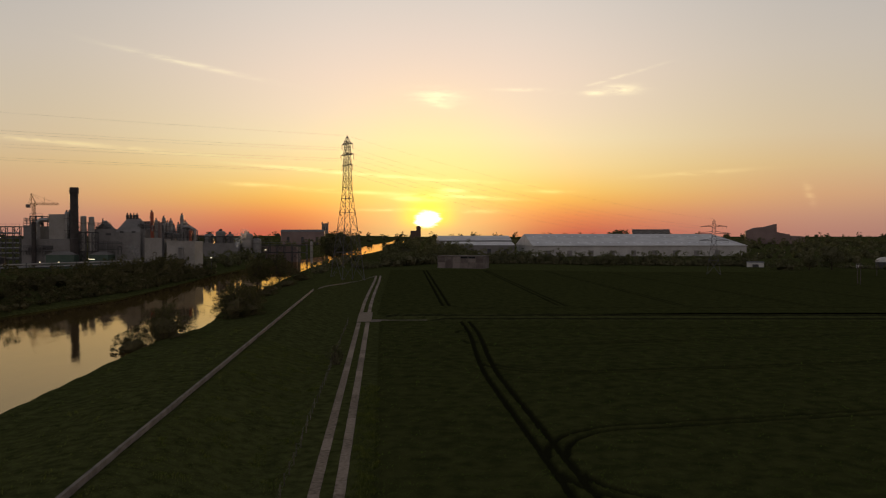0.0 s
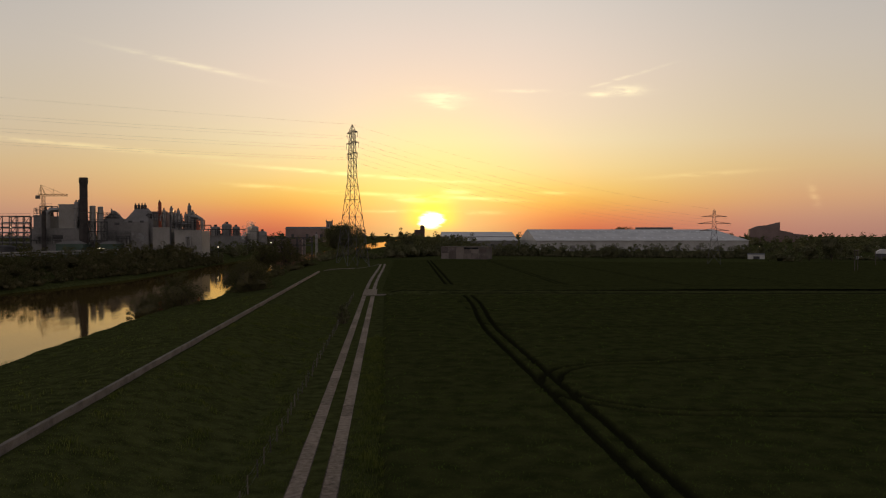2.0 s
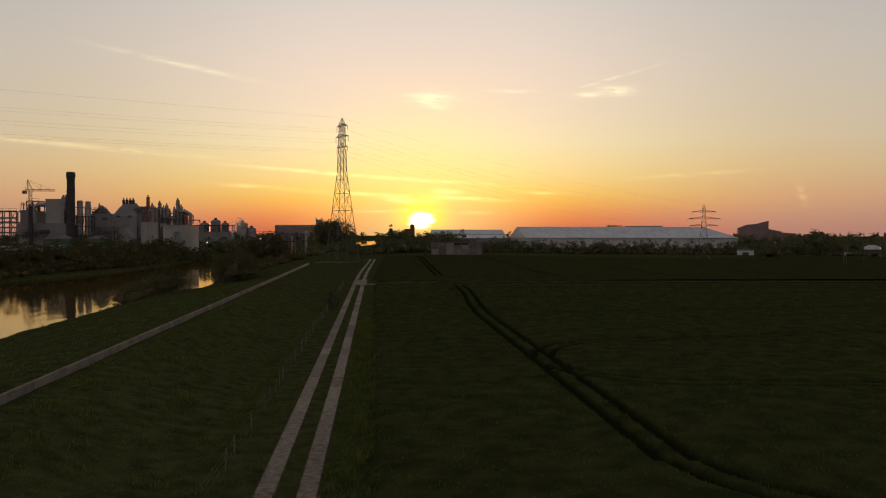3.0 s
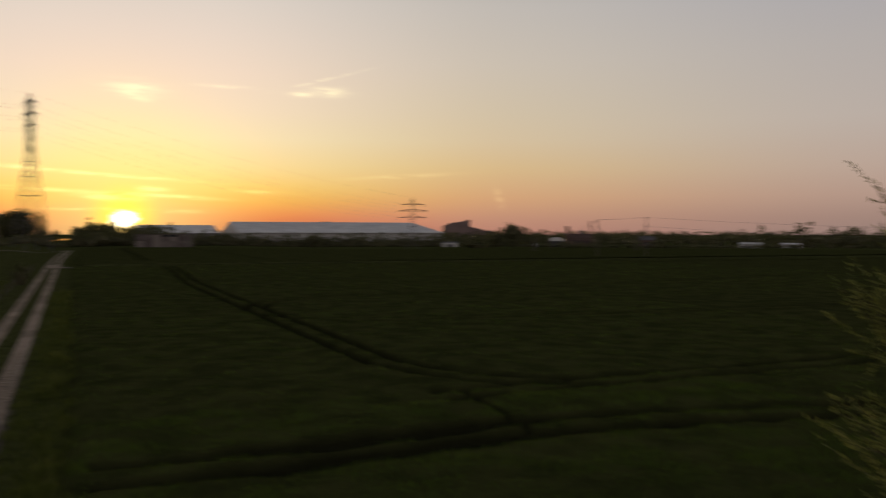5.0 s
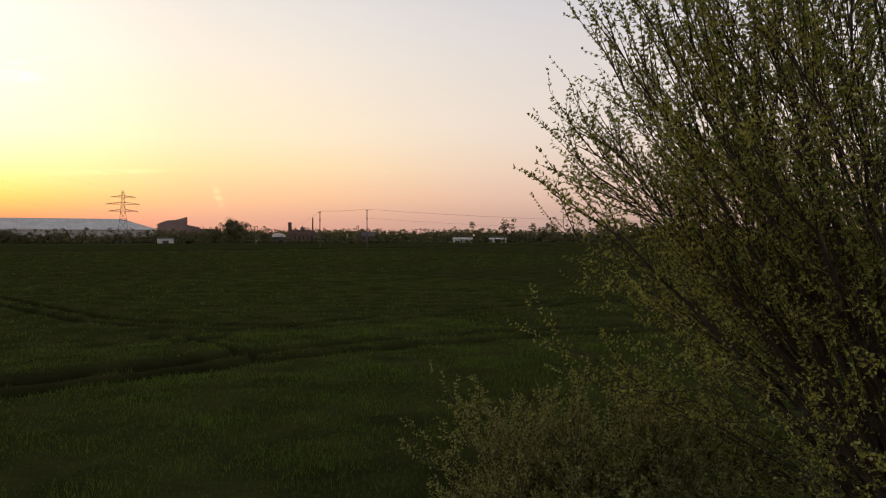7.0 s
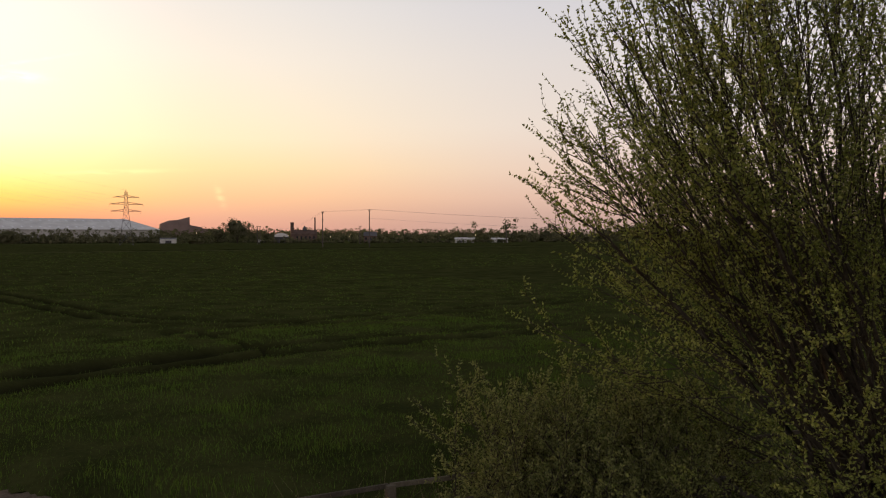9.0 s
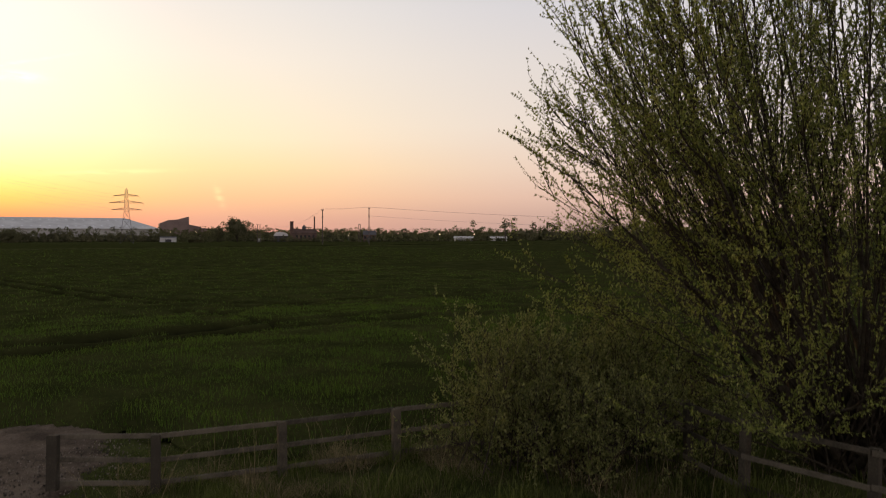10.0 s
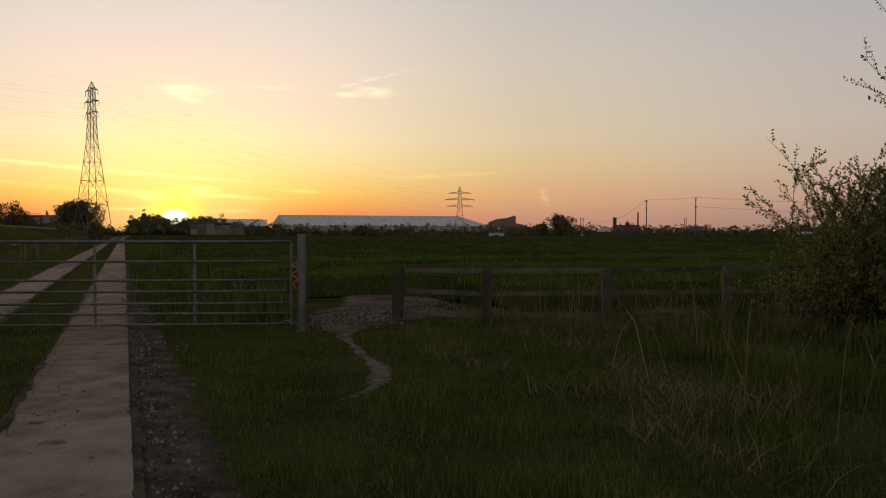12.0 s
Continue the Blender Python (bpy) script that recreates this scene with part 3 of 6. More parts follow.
def ragged_patch(name, centre_line, half, z, mat, label, category, seed=3, cell=0.08):
    """Worn ground with an uneven edge along a line, lying on the land."""
    reach = half * 1.9 * max(w for _, _, w in centre_line) + cell
    spots, faces, index = [], [], {}

    def depth(x, y):
        best = -9.0
        for (ax, ay, aw), (bx, by, bw) in zip(centre_line, centre_line[1:]):
            t = max(0.0, min(1.0, ((x - ax) * (bx - ax) + (y - ay) * (by - ay)) / ((bx - ax) ** 2 + (by - ay) ** 2)))
            best = max(best, half * (aw + (bw - aw) * t) - math.hypot(x - ax - t * (bx - ax), y - ay - t * (by - ay)))
        return best + half * (0.55 * noise.noise(Vector((x * 1.6 + seed, y * 1.6, seed))) + 0.35 * noise.noise(Vector((x * 5.0, y * 5.0, seed))))

    def corner(i, j):
        if (i, j) not in index:
            x, y = i * cell, j * cell
            d = depth(x, y)
            lift = -0.012 + (z + 0.012) * step(-cell * 0.5, half * 0.35, d) + 0.010 * noise.noise(Vector((x * 6, y * 6, 1)))
            index[(i, j)] = len(spots)
            spots.append((x, y, land(x, y) + lift))
        return index[(i, j)]

    done = set()
    for (ax, ay, _), (bx, by, _) in zip(centre_line, centre_line[1:]):
        for i in range(int((min(ax, bx) - reach) / cell) - 1, int((max(ax, bx) + reach) / cell) + 1):
            for j in range(int((min(ay, by) - reach) / cell) - 1, int((max(ay, by) + reach) / cell) + 1):
                if (i, j) not in done:
                    done.add((i, j))
                    if depth((i + 0.5) * cell, (j + 0.5) * cell) > 0:
                        faces.append((corner(i, j), corner(i + 1, j), corner(i + 1, j + 1), corner(i, j + 1)))
    return tagged(mesh_object(name, spots, faces, mat, smooth=True), label, category, kind="structure")


concrete_track()
ragged_patch("gravel_margin", [(1.72, -8, 1.2), (1.75, 0, 1.3), (1.8, 2, 1.6), (1.75, 6, 1.3), (1.7, 10, 1.2), (1.65, 20, 0.8), (1.6, 40, 0.5)], 0.24, 0.02, M_GRAVEL, "dark crushed stone along the edge of the concrete track", "gravel")
ragged_patch("earth_patch", [(4.5, 9.1, 0.4), (4.95, 9.8, 0.9), (5.6, 10.8, 1.5), (6.2, 11.8, 1.7), (6.6, 12.4, 1.5), (7.0, 13.4, 1.7), (6.9, 14.5, 1.2)], 0.70, 0.05, M_SOIL, "bare trampled earth beside the field gate", "earth", 5)
ragged_patch("footpath", [(3.3, 3.62, 0.2), (3.6, 3.82, 0.8), (3.9, 4.35, 1.5), (4.15, 5.1, 1.7), (4.25, 6.2, 1.1), (4.35, 7.2, 1.0), (4.45, 8.1, 1.5), (4.9, 9.2, 2.0)], 0.072, 0.012, M_CHALK, "narrow trodden pale earth footpath through the grass", "path", 7)


for k, (x, w) in enumerate(((1.51, 0.040), (0.55, 0.05), (-0.55, 0.05), (-1.52, 0.05))):
    ragged_patch("track_dirt", [(x, -8, 1.0), (x, 2, 1.2), (x, 8, 0.9), (x, 20, 1.1), (x, 34, 0.8), (x, 60, 0.9)], w, 0.045, M_GRAVEL, "dirt and grit creeping over the concrete strip's edge", "dirt", 20 + k, 0.05)


# ---- flood wall on the bank ----
def flood_wall():
    wall = thing("flood_wall", (0, 0, 0), 0, "low weathered concrete flood wall along the bank's crest", "wall", kind="structure")
    y, k = -60.0, 0
    while y < 274:
        bm = bmesh.new()
        z = 2.5
        box(bm, -18.0, -17.78, y + 0.01, y + 5.99, z - 0.7, z + 0.36, 0.015)
        box(bm, -18.05, -17.73, y + 0.01, y + 5.99, z + 0.363, z + 0.43, 0.015)
        part("wall_length", bm, M_WALL, wall)
        y += 6
    return wall


flood_wall()
ragged_patch("bank_path", [(-17.9, 275, 1.0), (-15, 300, 1), (-11, 330, 1), (-9, 350, 0.8), (-4, 380, 0.8), (1, 410, 0.8)], 0.45, 0.05, M_CHALK, "pale trodden path along the flood bank", "path", 9, 0.4)


def loose_stones(count, x0, x1, y0, y1, seed):
    """Small broken stones strewn along the track's edge."""
    rng = random.Random(seed)
    v, f = [], []
    for _ in range(count):
        x = x0 + (x1 - x0) * abs(rng.gauss(0, 0.38))
        y = rng.uniform(y0, y1)
        if x > x1:
            continue
        r = 0.007 + 0.020 * rng.random() ** 4
        z = land(x, y) + 0.025
        b = len(v)
        for dx, dy, dz in ((1, 0, 0), (-0.4, 0.9, 0), (-0.6, -0.8, 0), (0.1, 0.1, 0.9), (0, 0, -0.8)):
            v.append((x + dx * r * rng.uniform(0.6, 1.4), y + dy * r * rng.uniform(0.6, 1.4), z + dz * r))
        f += [(b + i, b + j, b + k) for i, j, k in ((0, 1, 3), (1, 2, 3), (2, 0, 3), (1, 0, 4), (2, 1, 4), (0, 2, 4))]
    return tagged(mesh_object("loose_stones", v, f, M_STONES), "pale broken stones strewn beside the concrete track", "stones", kind="stuff")


M_STONES = material("broken_stone", (0.05, 0.042, 0.034), (0.24, 0.20, 0.165), 6.0, 0.9, bump=0, fine=30.0, vary=0.9, gloss=0.1)
loose_stones(1300, 1.45, 2.35, -1.0, 10.0, 77)
loose_stones(700, -1.55, -0.4, -1.0, 14.0, 78)
loose_stones(900, 0.55, 1.9, -1.0, 12.0, 79)


def earth_stones(count, seed):
    """Stones and clods on the trampled ground by the gate."""
    rng = random.Random(seed)
    v, f = [], []
    for _ in range(count):
        t = rng.random()
        x, y = 4.4 + 3.4 * t + rng.gauss(0, 0.75), 9.3 + 3.3 * t + rng.gauss(0, 0.45)
        r = 0.008 + 0.024 * rng.random() ** 3
        b = len(v)
        for dx, dy, dz in ((1, 0, 0), (-0.4, 0.9, 0), (-0.6, -0.8, 0), (0.1, 0.1, 0.8), (0, 0, -0.8)):
            v.append((x + dx * r * rng.uniform(0.6, 1.4), y + dy * r * rng.uniform(0.6, 1.4), land(x, y) + 0.066 + dz * r))
        f += [(b + i, b + j, b + k) for i, j, k in ((0, 1, 3), (1, 2, 3), (2, 0, 3), (1, 0, 4), (2, 1, 4), (0, 2, 4))]
    return tagged(mesh_object("loose_stones", v, f, M_STONES), "stones and dry clods on the trampled earth", "stones", kind="stuff")


earth_stones(1300, 80)


def mud_smears():
    """Dry mud and moss left on the concrete near the gate."""
    rng = random.Random(14)
    v, f = [], []
    for _ in range(90):
        x = rng.choice((-1.03, 1.03)) + rng.uniform(-0.4, 0.4)
        y, r = rng.uniform(-1.5, 22.0), 0.015 + 0.06 * rng.random() ** 3
        b, n = len(v), 11
        v.append((x, y, 0.052))
        for k in range(n):
            a = 2 * math.pi * k / n
            q = r * rng.uniform(0.4, 1.25)
            v.append((x + q * math.cos(a) * 1.5, y + q * math.sin(a), 0.0445))
        f += [(b, b + 1 + k, b + 1 + (k + 1) % n) for k in range(n)]
    return tagged(mesh_object("dried_mud", v, f, M_DRYMUD, smooth=True), "dried mud smears on the concrete strips", "mud", kind="stuff")


mud_smears()

# ---- gate and timber fences ----
def field_gate():
    a, b = Vector((3.90, 9.14)), Vector((-0.53, 10.50))
    d = b - a
    turn = math.degrees(math.atan2(d.y, d.x))
    long = d.length
    gate = thing("field_gate", (a.x, a.y, 0), turn, "closed galvanised seven-bar steel field gate across the track", "gate")
    for z in (0.124, 0.293, 0.452, 0.64, 0.815, 1.108, 1.418):
        bm = bmesh.new()
        r = 0.026 if z > 1.3 else 0.019
        tube(bm, (0, 0, z), (long, 0, z), r, r, 10)
        part("bar", bm, M_GALV, gate, smooth=True)
    for x in (0.0, 1.5, 3.02, long):
        bm = bmesh.new()
        if x in (0.0, long):
            tube(bm, (x, 0, 0.10), (x, 0, 1.435), 0.023, 0.023, 10)
        else:
            box(bm, x - 0.022, x + 0.022, -0.028, -0.021, 0.11, 1.43)
        part("upright", bm, M_GALV, gate)
    bm = bmesh.new()
    box(bm, -0.10, 0.02, -0.03, 0.03, 1.00, 1.09, 0.006)
    part("latch", bm, M_GALV, gate, "dull steel slam latch")
    twine = bmesh.new()
    rng = random.Random(2)
    pts = [Vector((-0.06 + 0.05 * math.cos(k * 0.9), 0.04 * math.sin(k * 0.9), 1.06 - 0.022 * k)) for k in range(14)]
    pipe_run(twine, pts, 0.012, 5)
    for k in range(5):
        tube(twine, pts[-1], pts[-1] + Vector((rng.uniform(-0.06, 0.06), rng.uniform(-0.05, 0.05), -rng.uniform(0.05, 0.14))), 0.007, 0.004, 4)
    part("twine", twine, M_ORANGE, gate, "frayed orange baler twine")
    return gate


def gate_post(at, label):
    p = thing("gate_post", at, 0, label, "gate post", "posts of the field gate")
    bm = bmesh.new()
    tube(bm, (0, 0, -0.3), (0, 0, 1.52), 0.068, 0.068, 16)
    part("shaft", bm, M_GALV, p, smooth=False)
    bm = bmesh.new()
    dome(bm, (0, 0, 1.52), 0.07, 0.02, 16, 3)
    part("cap", bm, M_GALV, p, smooth=True)
    bm = bmesh.new()
    box(bm, -0.09, -0.05, -0.05, 0.05, 1.0, 1.1, 0.005)
    part("keep", bm, M_GALV, p)
    return p


field_gate()
gate_post((4.03, 8.95, 0), "round galvanised steel gate post beside the worn path")
gate_post((-0.68, 10.56, 0), "round galvanised steel gate post hinging the field gate")


def timber_fence(name, posts, label, heights=(0.15, 0.53, 0.92), top=0.97, face=-1):
    """Posts at the given places, with three rails nailed on one face."""
    fence = thing(name, (posts[0][0], posts[0][1], 0), 0, label, "fence")
    rng = random.Random(len(posts))
    o = Vector((posts[0][0], posts[0][1], 0))
    for k, (x, y, z) in enumerate(posts):
        a, b = posts[max(k - 1, 0)], posts[min(k + 1, len(posts) - 1)]
        turn = math.degrees(math.atan2(b[1] - a[1], b[0] - a[0]))
        w = 0.075 if k else 0.085
        bm = bmesh.new()
        box(bm, -w, w, -w * 0.85, w * 0.85, -0.4, z, 0.008)
        bmesh.ops.translate(bm, verts=[v for v in bm.verts if v.co.z > z - 0.02 and v.co.y > 0], vec=(0, 0, -0.012))
        ob = part("post", bm, M_TIMBER, fence)
        ob.matrix_local = Matrix.Translation(Vector((x, y, land(x, y))) - o) @ pose(0, 0, 0, rng.uniform(-1.2, 1.2), rng.uniform(-1.2, 1.2), turn)
    for k, (a, b) in enumerate(zip(posts, posts[1:])):
        d = Vector((b[0] - a[0], b[1] - a[1]))
        turn = math.degrees(math.atan2(d.y, d.x))
        n = Vector((-d.y, d.x)).normalized() * face * 0.083
        for h in heights:
            bm = bmesh.new()
            box(bm, 0.01, d.length - 0.01, -0.019, 0.019, -0.040, 0.040, 0.004)
            ob = part("rail", bm, M_TIMBER, fence)
            z0 = land(*a[:2]) + h * a[2] / top + rng.uniform(-0.012, 0.012)
            z1 = land(*b[:2]) + h * b[2] / top + rng.uniform(-0.012, 0.012)
            ob.matrix_local = Matrix.Translation(Vector((a[0] + n.x, a[1] + n.y, z0)) - o) @ pose(0, 0, 0, rng.uniform(-1, 1), -math.degrees(math.atan2(z1 - z0, d.length)), turn)
    return fence


timber_fence("timber_fence", [(5.98, 10.15, 0.95), (7.20, 9.02, 0.95), (9.19, 8.40, 0.96), (11.25, 7.81, 0.98), (13.3, 7.0, 1.0), (15.4, 6.1, 1.05), (17.4, 5.3, 1.1), (19.4, 4.6, 1.1)],
             "weathered three-rail timber fence along the wheat field", face=1)
timber_fence("timber_fence", [(15.9, 5.55, 1.18), (14.9, 3.98, 1.2), (13.88, 2.4, 1.25), (13.7, 0.4, 1.22), (13.5, -1.7, 1.2), (13.3, -3.8, 1.2)],
             "dark weathered timber fence under the willow tree", face=-1)


def stock_fence():
    """Wire fence with thin stakes between the track and the bank."""
    f = thing("wire_fence", (-3.6, 0, 0), 0, "sagging wire stock fence on thin grey stakes along the track", "fence")
    rng = random.Random(11)
    tops = []
    y = 16.0
    while y < 205:
        x = -3.6 + rng.uniform(-0.08, 0.08)
        bm = bmesh.new()
        tube(bm, (0, 0, -0.3), (rng.uniform(-0.05, 0.05), rng.uniform(-0.05, 0.05), 1.1 + rng.uniform(-0.08, 0.08)), 0.05, 0.042, 6)
        ob = part("stake", bm, M_TIMBER, f)
        ob.location = (x + 3.6, y, land(x, y))
        tops.append(Vector((x + 3.6, y, land(x, y))))
        y += 3.1 + rng.uniform(-0.2, 0.2)
    for h in (0.35, 0.7, 1.0):
        bm = bmesh.new()
        for a, b in zip(tops, tops[1:]):
            m = (a + b) / 2 + Vector((0, 0, h - 0.03))
            tube(bm, a + Vector((0, 0, h)), m, 0.004, 0.004, 3)
            tube(bm, m, b + Vector((0, 0, h)), 0.004, 0.004, 3)
        part("wire", bm, M_GALV, f, "thin sagging strand of wire")
    return f


stock_fence()

# ---- the willow and the shrub ----
class Growth:
    """Collects tapered limbs and leaves as plain lists."""

    def __init__(self, seed):
        self.seed, self.rng = seed, random.Random(seed)
        self.limbs, self.limb_faces, self.buds = [], [], []

    def limb(self, pts, r0, r1, sides=5):
        base = len(self.limbs)
        k = len(pts)
        for i, p in enumerate(pts):
            d = (pts[min(i + 1, k - 1)] - pts[max(i - 1, 0)]).normalized()
            u = d.orthogonal().normalized()
            v = d.cross(u)
            r = r0 + (r1 - r0) * i / (k - 1)
            for s in range(sides):
                a = 2 * math.pi * s / sides
                self.limbs.append(p + (u * math.cos(a) + v * math.sin(a)) * r)
        for i in range(k - 1):
            for s in range(sides):
                a, b = base + i * sides + s, base + i * sides + (s + 1) % sides
                self.limb_faces.append((a, b, b + sides, a + sides))

    def grow_leaves(self):
        """Turns the buds noted along the twigs into small folded leaves."""
        k = np.array(self.buds)
        rng = np.random.default_rng(self.seed)
        p, d, size, wide = k[:, 0:3], k[:, 3:6], k[:, 6:7], k[:, 7:8]
        a = np.cross(d, rng.normal(size=d.shape))
        a /= np.linalg.norm(a, axis=1)[:, None] + 1e-9
        spread = rng.uniform(0.45, 1.25, (len(k), 1))
        way = d * np.cos(spread) + a * np.sin(spread)
        side = np.cross(way, rng.normal(size=d.shape))
        side /= np.linalg.norm(side, axis=1)[:, None] + 1e-9
        fold = np.cross(side, way)
        size = size * rng.uniform(0.5, 1.25, size.shape)
        wide = wide * rng.uniform(0.6, 1.3, wide.shape)
        mid = p + way * size * 0.45 + fold * size * 0.12
        v = np.stack([p, mid + side * wide / 2, p + way * size, mid - side * wide / 2], 1).reshape(-1, 3)
        return v, np.arange(len(k))[:, None] * 4 + [0, 1, 2, 3]

    def curve(self, p, d, length, steps, rise, wander):
        rng = self.rng
        pts = [p.copy()]
        d = d.normalized()
        for _ in range(steps):
            d = (d + Vector((rng.gauss(0, wander), rng.gauss(0, wander), rise + rng.gauss(0, wander)))).normalized()
            pts.append(pts[-1] + d * length / steps)
        return pts

    def side_way(self, d, angle):
        rng = self.rng
        u = d.orthogonal().normalized()
        a = rng.uniform(0, 2 * math.pi)
        q = u * math.cos(a) + d.cross(u) * math.sin(a)
        return (d * math.cos(angle) + q * math.sin(angle)).normalized()

    def twig(self, p, d, length, every, long, wide, rise=0.12):
        rng = self.rng
        pts = self.curve(p, d, length, 2, rise, 0.10)
        self.limb(pts[::2], 0.0045, 0.0015, 3)
        k = max(1, int(length / every))
        for i in range(1, k + 1):
            t = i / k * 1.999
            j = int(t)
            q = pts[j].lerp(pts[j + 1], t - j)
            way = (pts[j + 1] - pts[j]).normalized()
            for _ in range(rng.choice((2, 2, 3, 4))):
                self.buds.append((*q, *way, long, wide))

    def along(self, pts, t):
        """The point and the way on a limb at a share t of its length."""
        k = len(pts) - 1
        j = min(int(t * k), k - 1)
        return pts[j].lerp(pts[j + 1], t * k - j), (pts[j + 1] - pts[j]).normalized()


LEAF = 0.059


def willow_tree(at, seed=21):
    tree = thing("willow_tree", at, 0, "many-stemmed young willow with fresh small green leaves behind a fence", "tree")
    g = Growth(seed)
    rng = g.rng
    for s in range(255):
        az = 2.39996 * s + rng.uniform(-0.25, 0.25)
        up = math.asin(-0.60 + 1.58 * ((s * 0.7548777) % 1.0) ** 0.70)
        reach = rng.uniform(0.80, 1.0) * (1 + 0.02 * max(0.0, math.sin(2 * up)))
        if (up < -0.2 and math.cos(az - 3.02) > 0.9 and s % 2) or (math.cos(az - 5.5) > 0.3 and s % 3):
            continue
        start = Vector((rng.gauss(0, 0.34), rng.gauss(0, 0.34), 0.0))
        wide = 5.65 * (1 + 0.08 * math.cos(az - 2.3))
        end = Vector((wide * math.cos(up) * math.cos(az), wide * math.cos(up) * math.sin(az), 5.2 + 6.9 * math.sin(up))) * reach
        high = step(-0.2, 0.6, up)
        flat = math.hypot(end.x, end.y)
        knee = Vector((end.x * 0.40, end.y * 0.40, min(end.z * 0.55, 0.7 + flat * 0.5))) + start
        pts = []
        for k in range(13):
            t = k / 12
            p = start * (1 - t) ** 2 + knee * 2 * t * (1 - t) + end * t * t
            pts.append(p + Vector((rng.gauss(0, 0.05), rng.gauss(0, 0.05), rng.gauss(0, 0.05))) * t)
        g.limb(pts, 0.020 + 0.11 * rng.random() ** 5, 0.006, 5)
        boughs = int(8 + 11 * high)
        for b in range(boughs):
            t = 0.36 + 0.10 * high + (0.62 - 0.10 * high) * ((b + rng.random()) / boughs) ** 0.62
            p, way = g.along(pts, t)
            bl = (2.5 - 1.3 * t) * rng.uniform(0.55, 1.1)
            bp = g.curve(p, g.side_way(way, rng.uniform(0.3, 0.65)), bl, 5, 0.07, 0.045)
            g.limb(bp, 0.010 + 0.010 * (1 - t), 0.003, 3)
            for q in range(int(bl / 0.085)):
                p, way = g.along(bp, 0.15 + 0.85 * rng.random())
                for _ in range(rng.choice((2, 3, 4))):
                    g.buds.append((*p, *way, LEAF, LEAF * 0.52))
            for q in range(int(1.0 + bl * 3.4)):
                p, way = g.along(bp, 0.2 + 0.8 * rng.random())
                g.twig(p, g.side_way(way, rng.uniform(0.35, 0.8)), rng.uniform(0.18, 0.48), 0.07, LEAF, LEAF * 0.52)
        g.twig(pts[-1], (pts[-1] - pts[-2]).normalized(), rng.uniform(0.5, 0.9), 0.05, LEAF, LEAF * 0.5)
    mesh_object("stem", g.limbs, g.limb_faces, M_BARK, tree, "dark slender fanning stems and twigs", True)
    mesh_object("foliage", *g.grow_leaves(), M_LEAF, tree, "small fresh olive-green leaves")
    return tree


def willow_shrub(at, seed=5, stems=34, height=2.3, spread=0.75, shoots=0, foot=0.6, label="low sprawling willow shrub with grey-green catkin shoots in rough grass"):
    shrub = thing("willow_shrub", at, 0, label, "shrub")
    g = Growth(seed)
    rng = g.rng
    for s in range(stems):
        az = rng.uniform(0, 2 * math.pi)
        lean = min(abs(rng.gauss(0, spread)), 1.3)
        d = Vector((math.sin(lean) * math.cos(az), math.sin(lean) * math.sin(az), math.cos(lean)))
        start = Vector((rng.gauss(0, foot), rng.gauss(0, foot), 0))
        pts = g.curve(start, d, height * rng.uniform(0.45, 1.15), 8, -0.01, 0.08)
        g.limb(pts, 0.014, 0.003, 4)
        for b in range(11):
            p, way = g.along(pts, 0.22 + 0.78 * rng.random())
            bp = g.curve(p, g.side_way(way, rng.uniform(0.4, 0.9)), rng.uniform(0.3, 0.8), 4, 0.06, 0.07)
            g.limb(bp, 0.006, 0.002, 3)
            for q in range(4):
                p, way = g.along(bp, rng.random())
                g.twig(p, g.side_way(way, rng.uniform(0.3, 0.9)), rng.uniform(0.15, 0.4), 0.05, 0.064, 0.030)
        g.twig(pts[-2], (pts[-1] - pts[-2]).normalized(), 0.4, 0.03, 0.06, 0.022)
    for s in range(shoots):
        az, lean = rng.uniform(0, 2 * math.pi), rng.uniform(0.3, 0.85)
        d = Vector((math.sin(lean) * math.cos(az), math.sin(lean) * math.sin(az), math.cos(lean)))
        pts = g.curve(Vector((rng.gauss(0, foot * 0.6), rng.gauss(0, foot * 0.6), 0)), d, height * rng.uniform(1.0, 1.38), 8, -0.025, 0.035)
        g.limb(pts, 0.012, 0.003, 4)
        for k in range(46):
            p, way = g.along(pts, 0.40 + 0.60 * k / 46)
            g.twig(p, g.side_way(way, 0.55), 0.10, 0.034, 0.062, 0.026, 0.02)
    mesh_object("stem", g.limbs, g.limb_faces, M_BARK, shrub, "thin brown twigs", True)
    mesh_object("foliage", *g.grow_leaves(), M_SHRUB, shrub, "small grey-green leaves and catkins")
    return shrub


willow_tree((16.9, 1.8, 0.0))
willow_shrub((13.35, 6.1, 0.0), 5, 84, 2.4, 0.9, 16, 0.7)
willow_shrub((14.7, 5.2, 0.0), 6, 46, 2.3, 0.7, 5, 0.8, "bushy willow regrowth leaning into the larger tree")

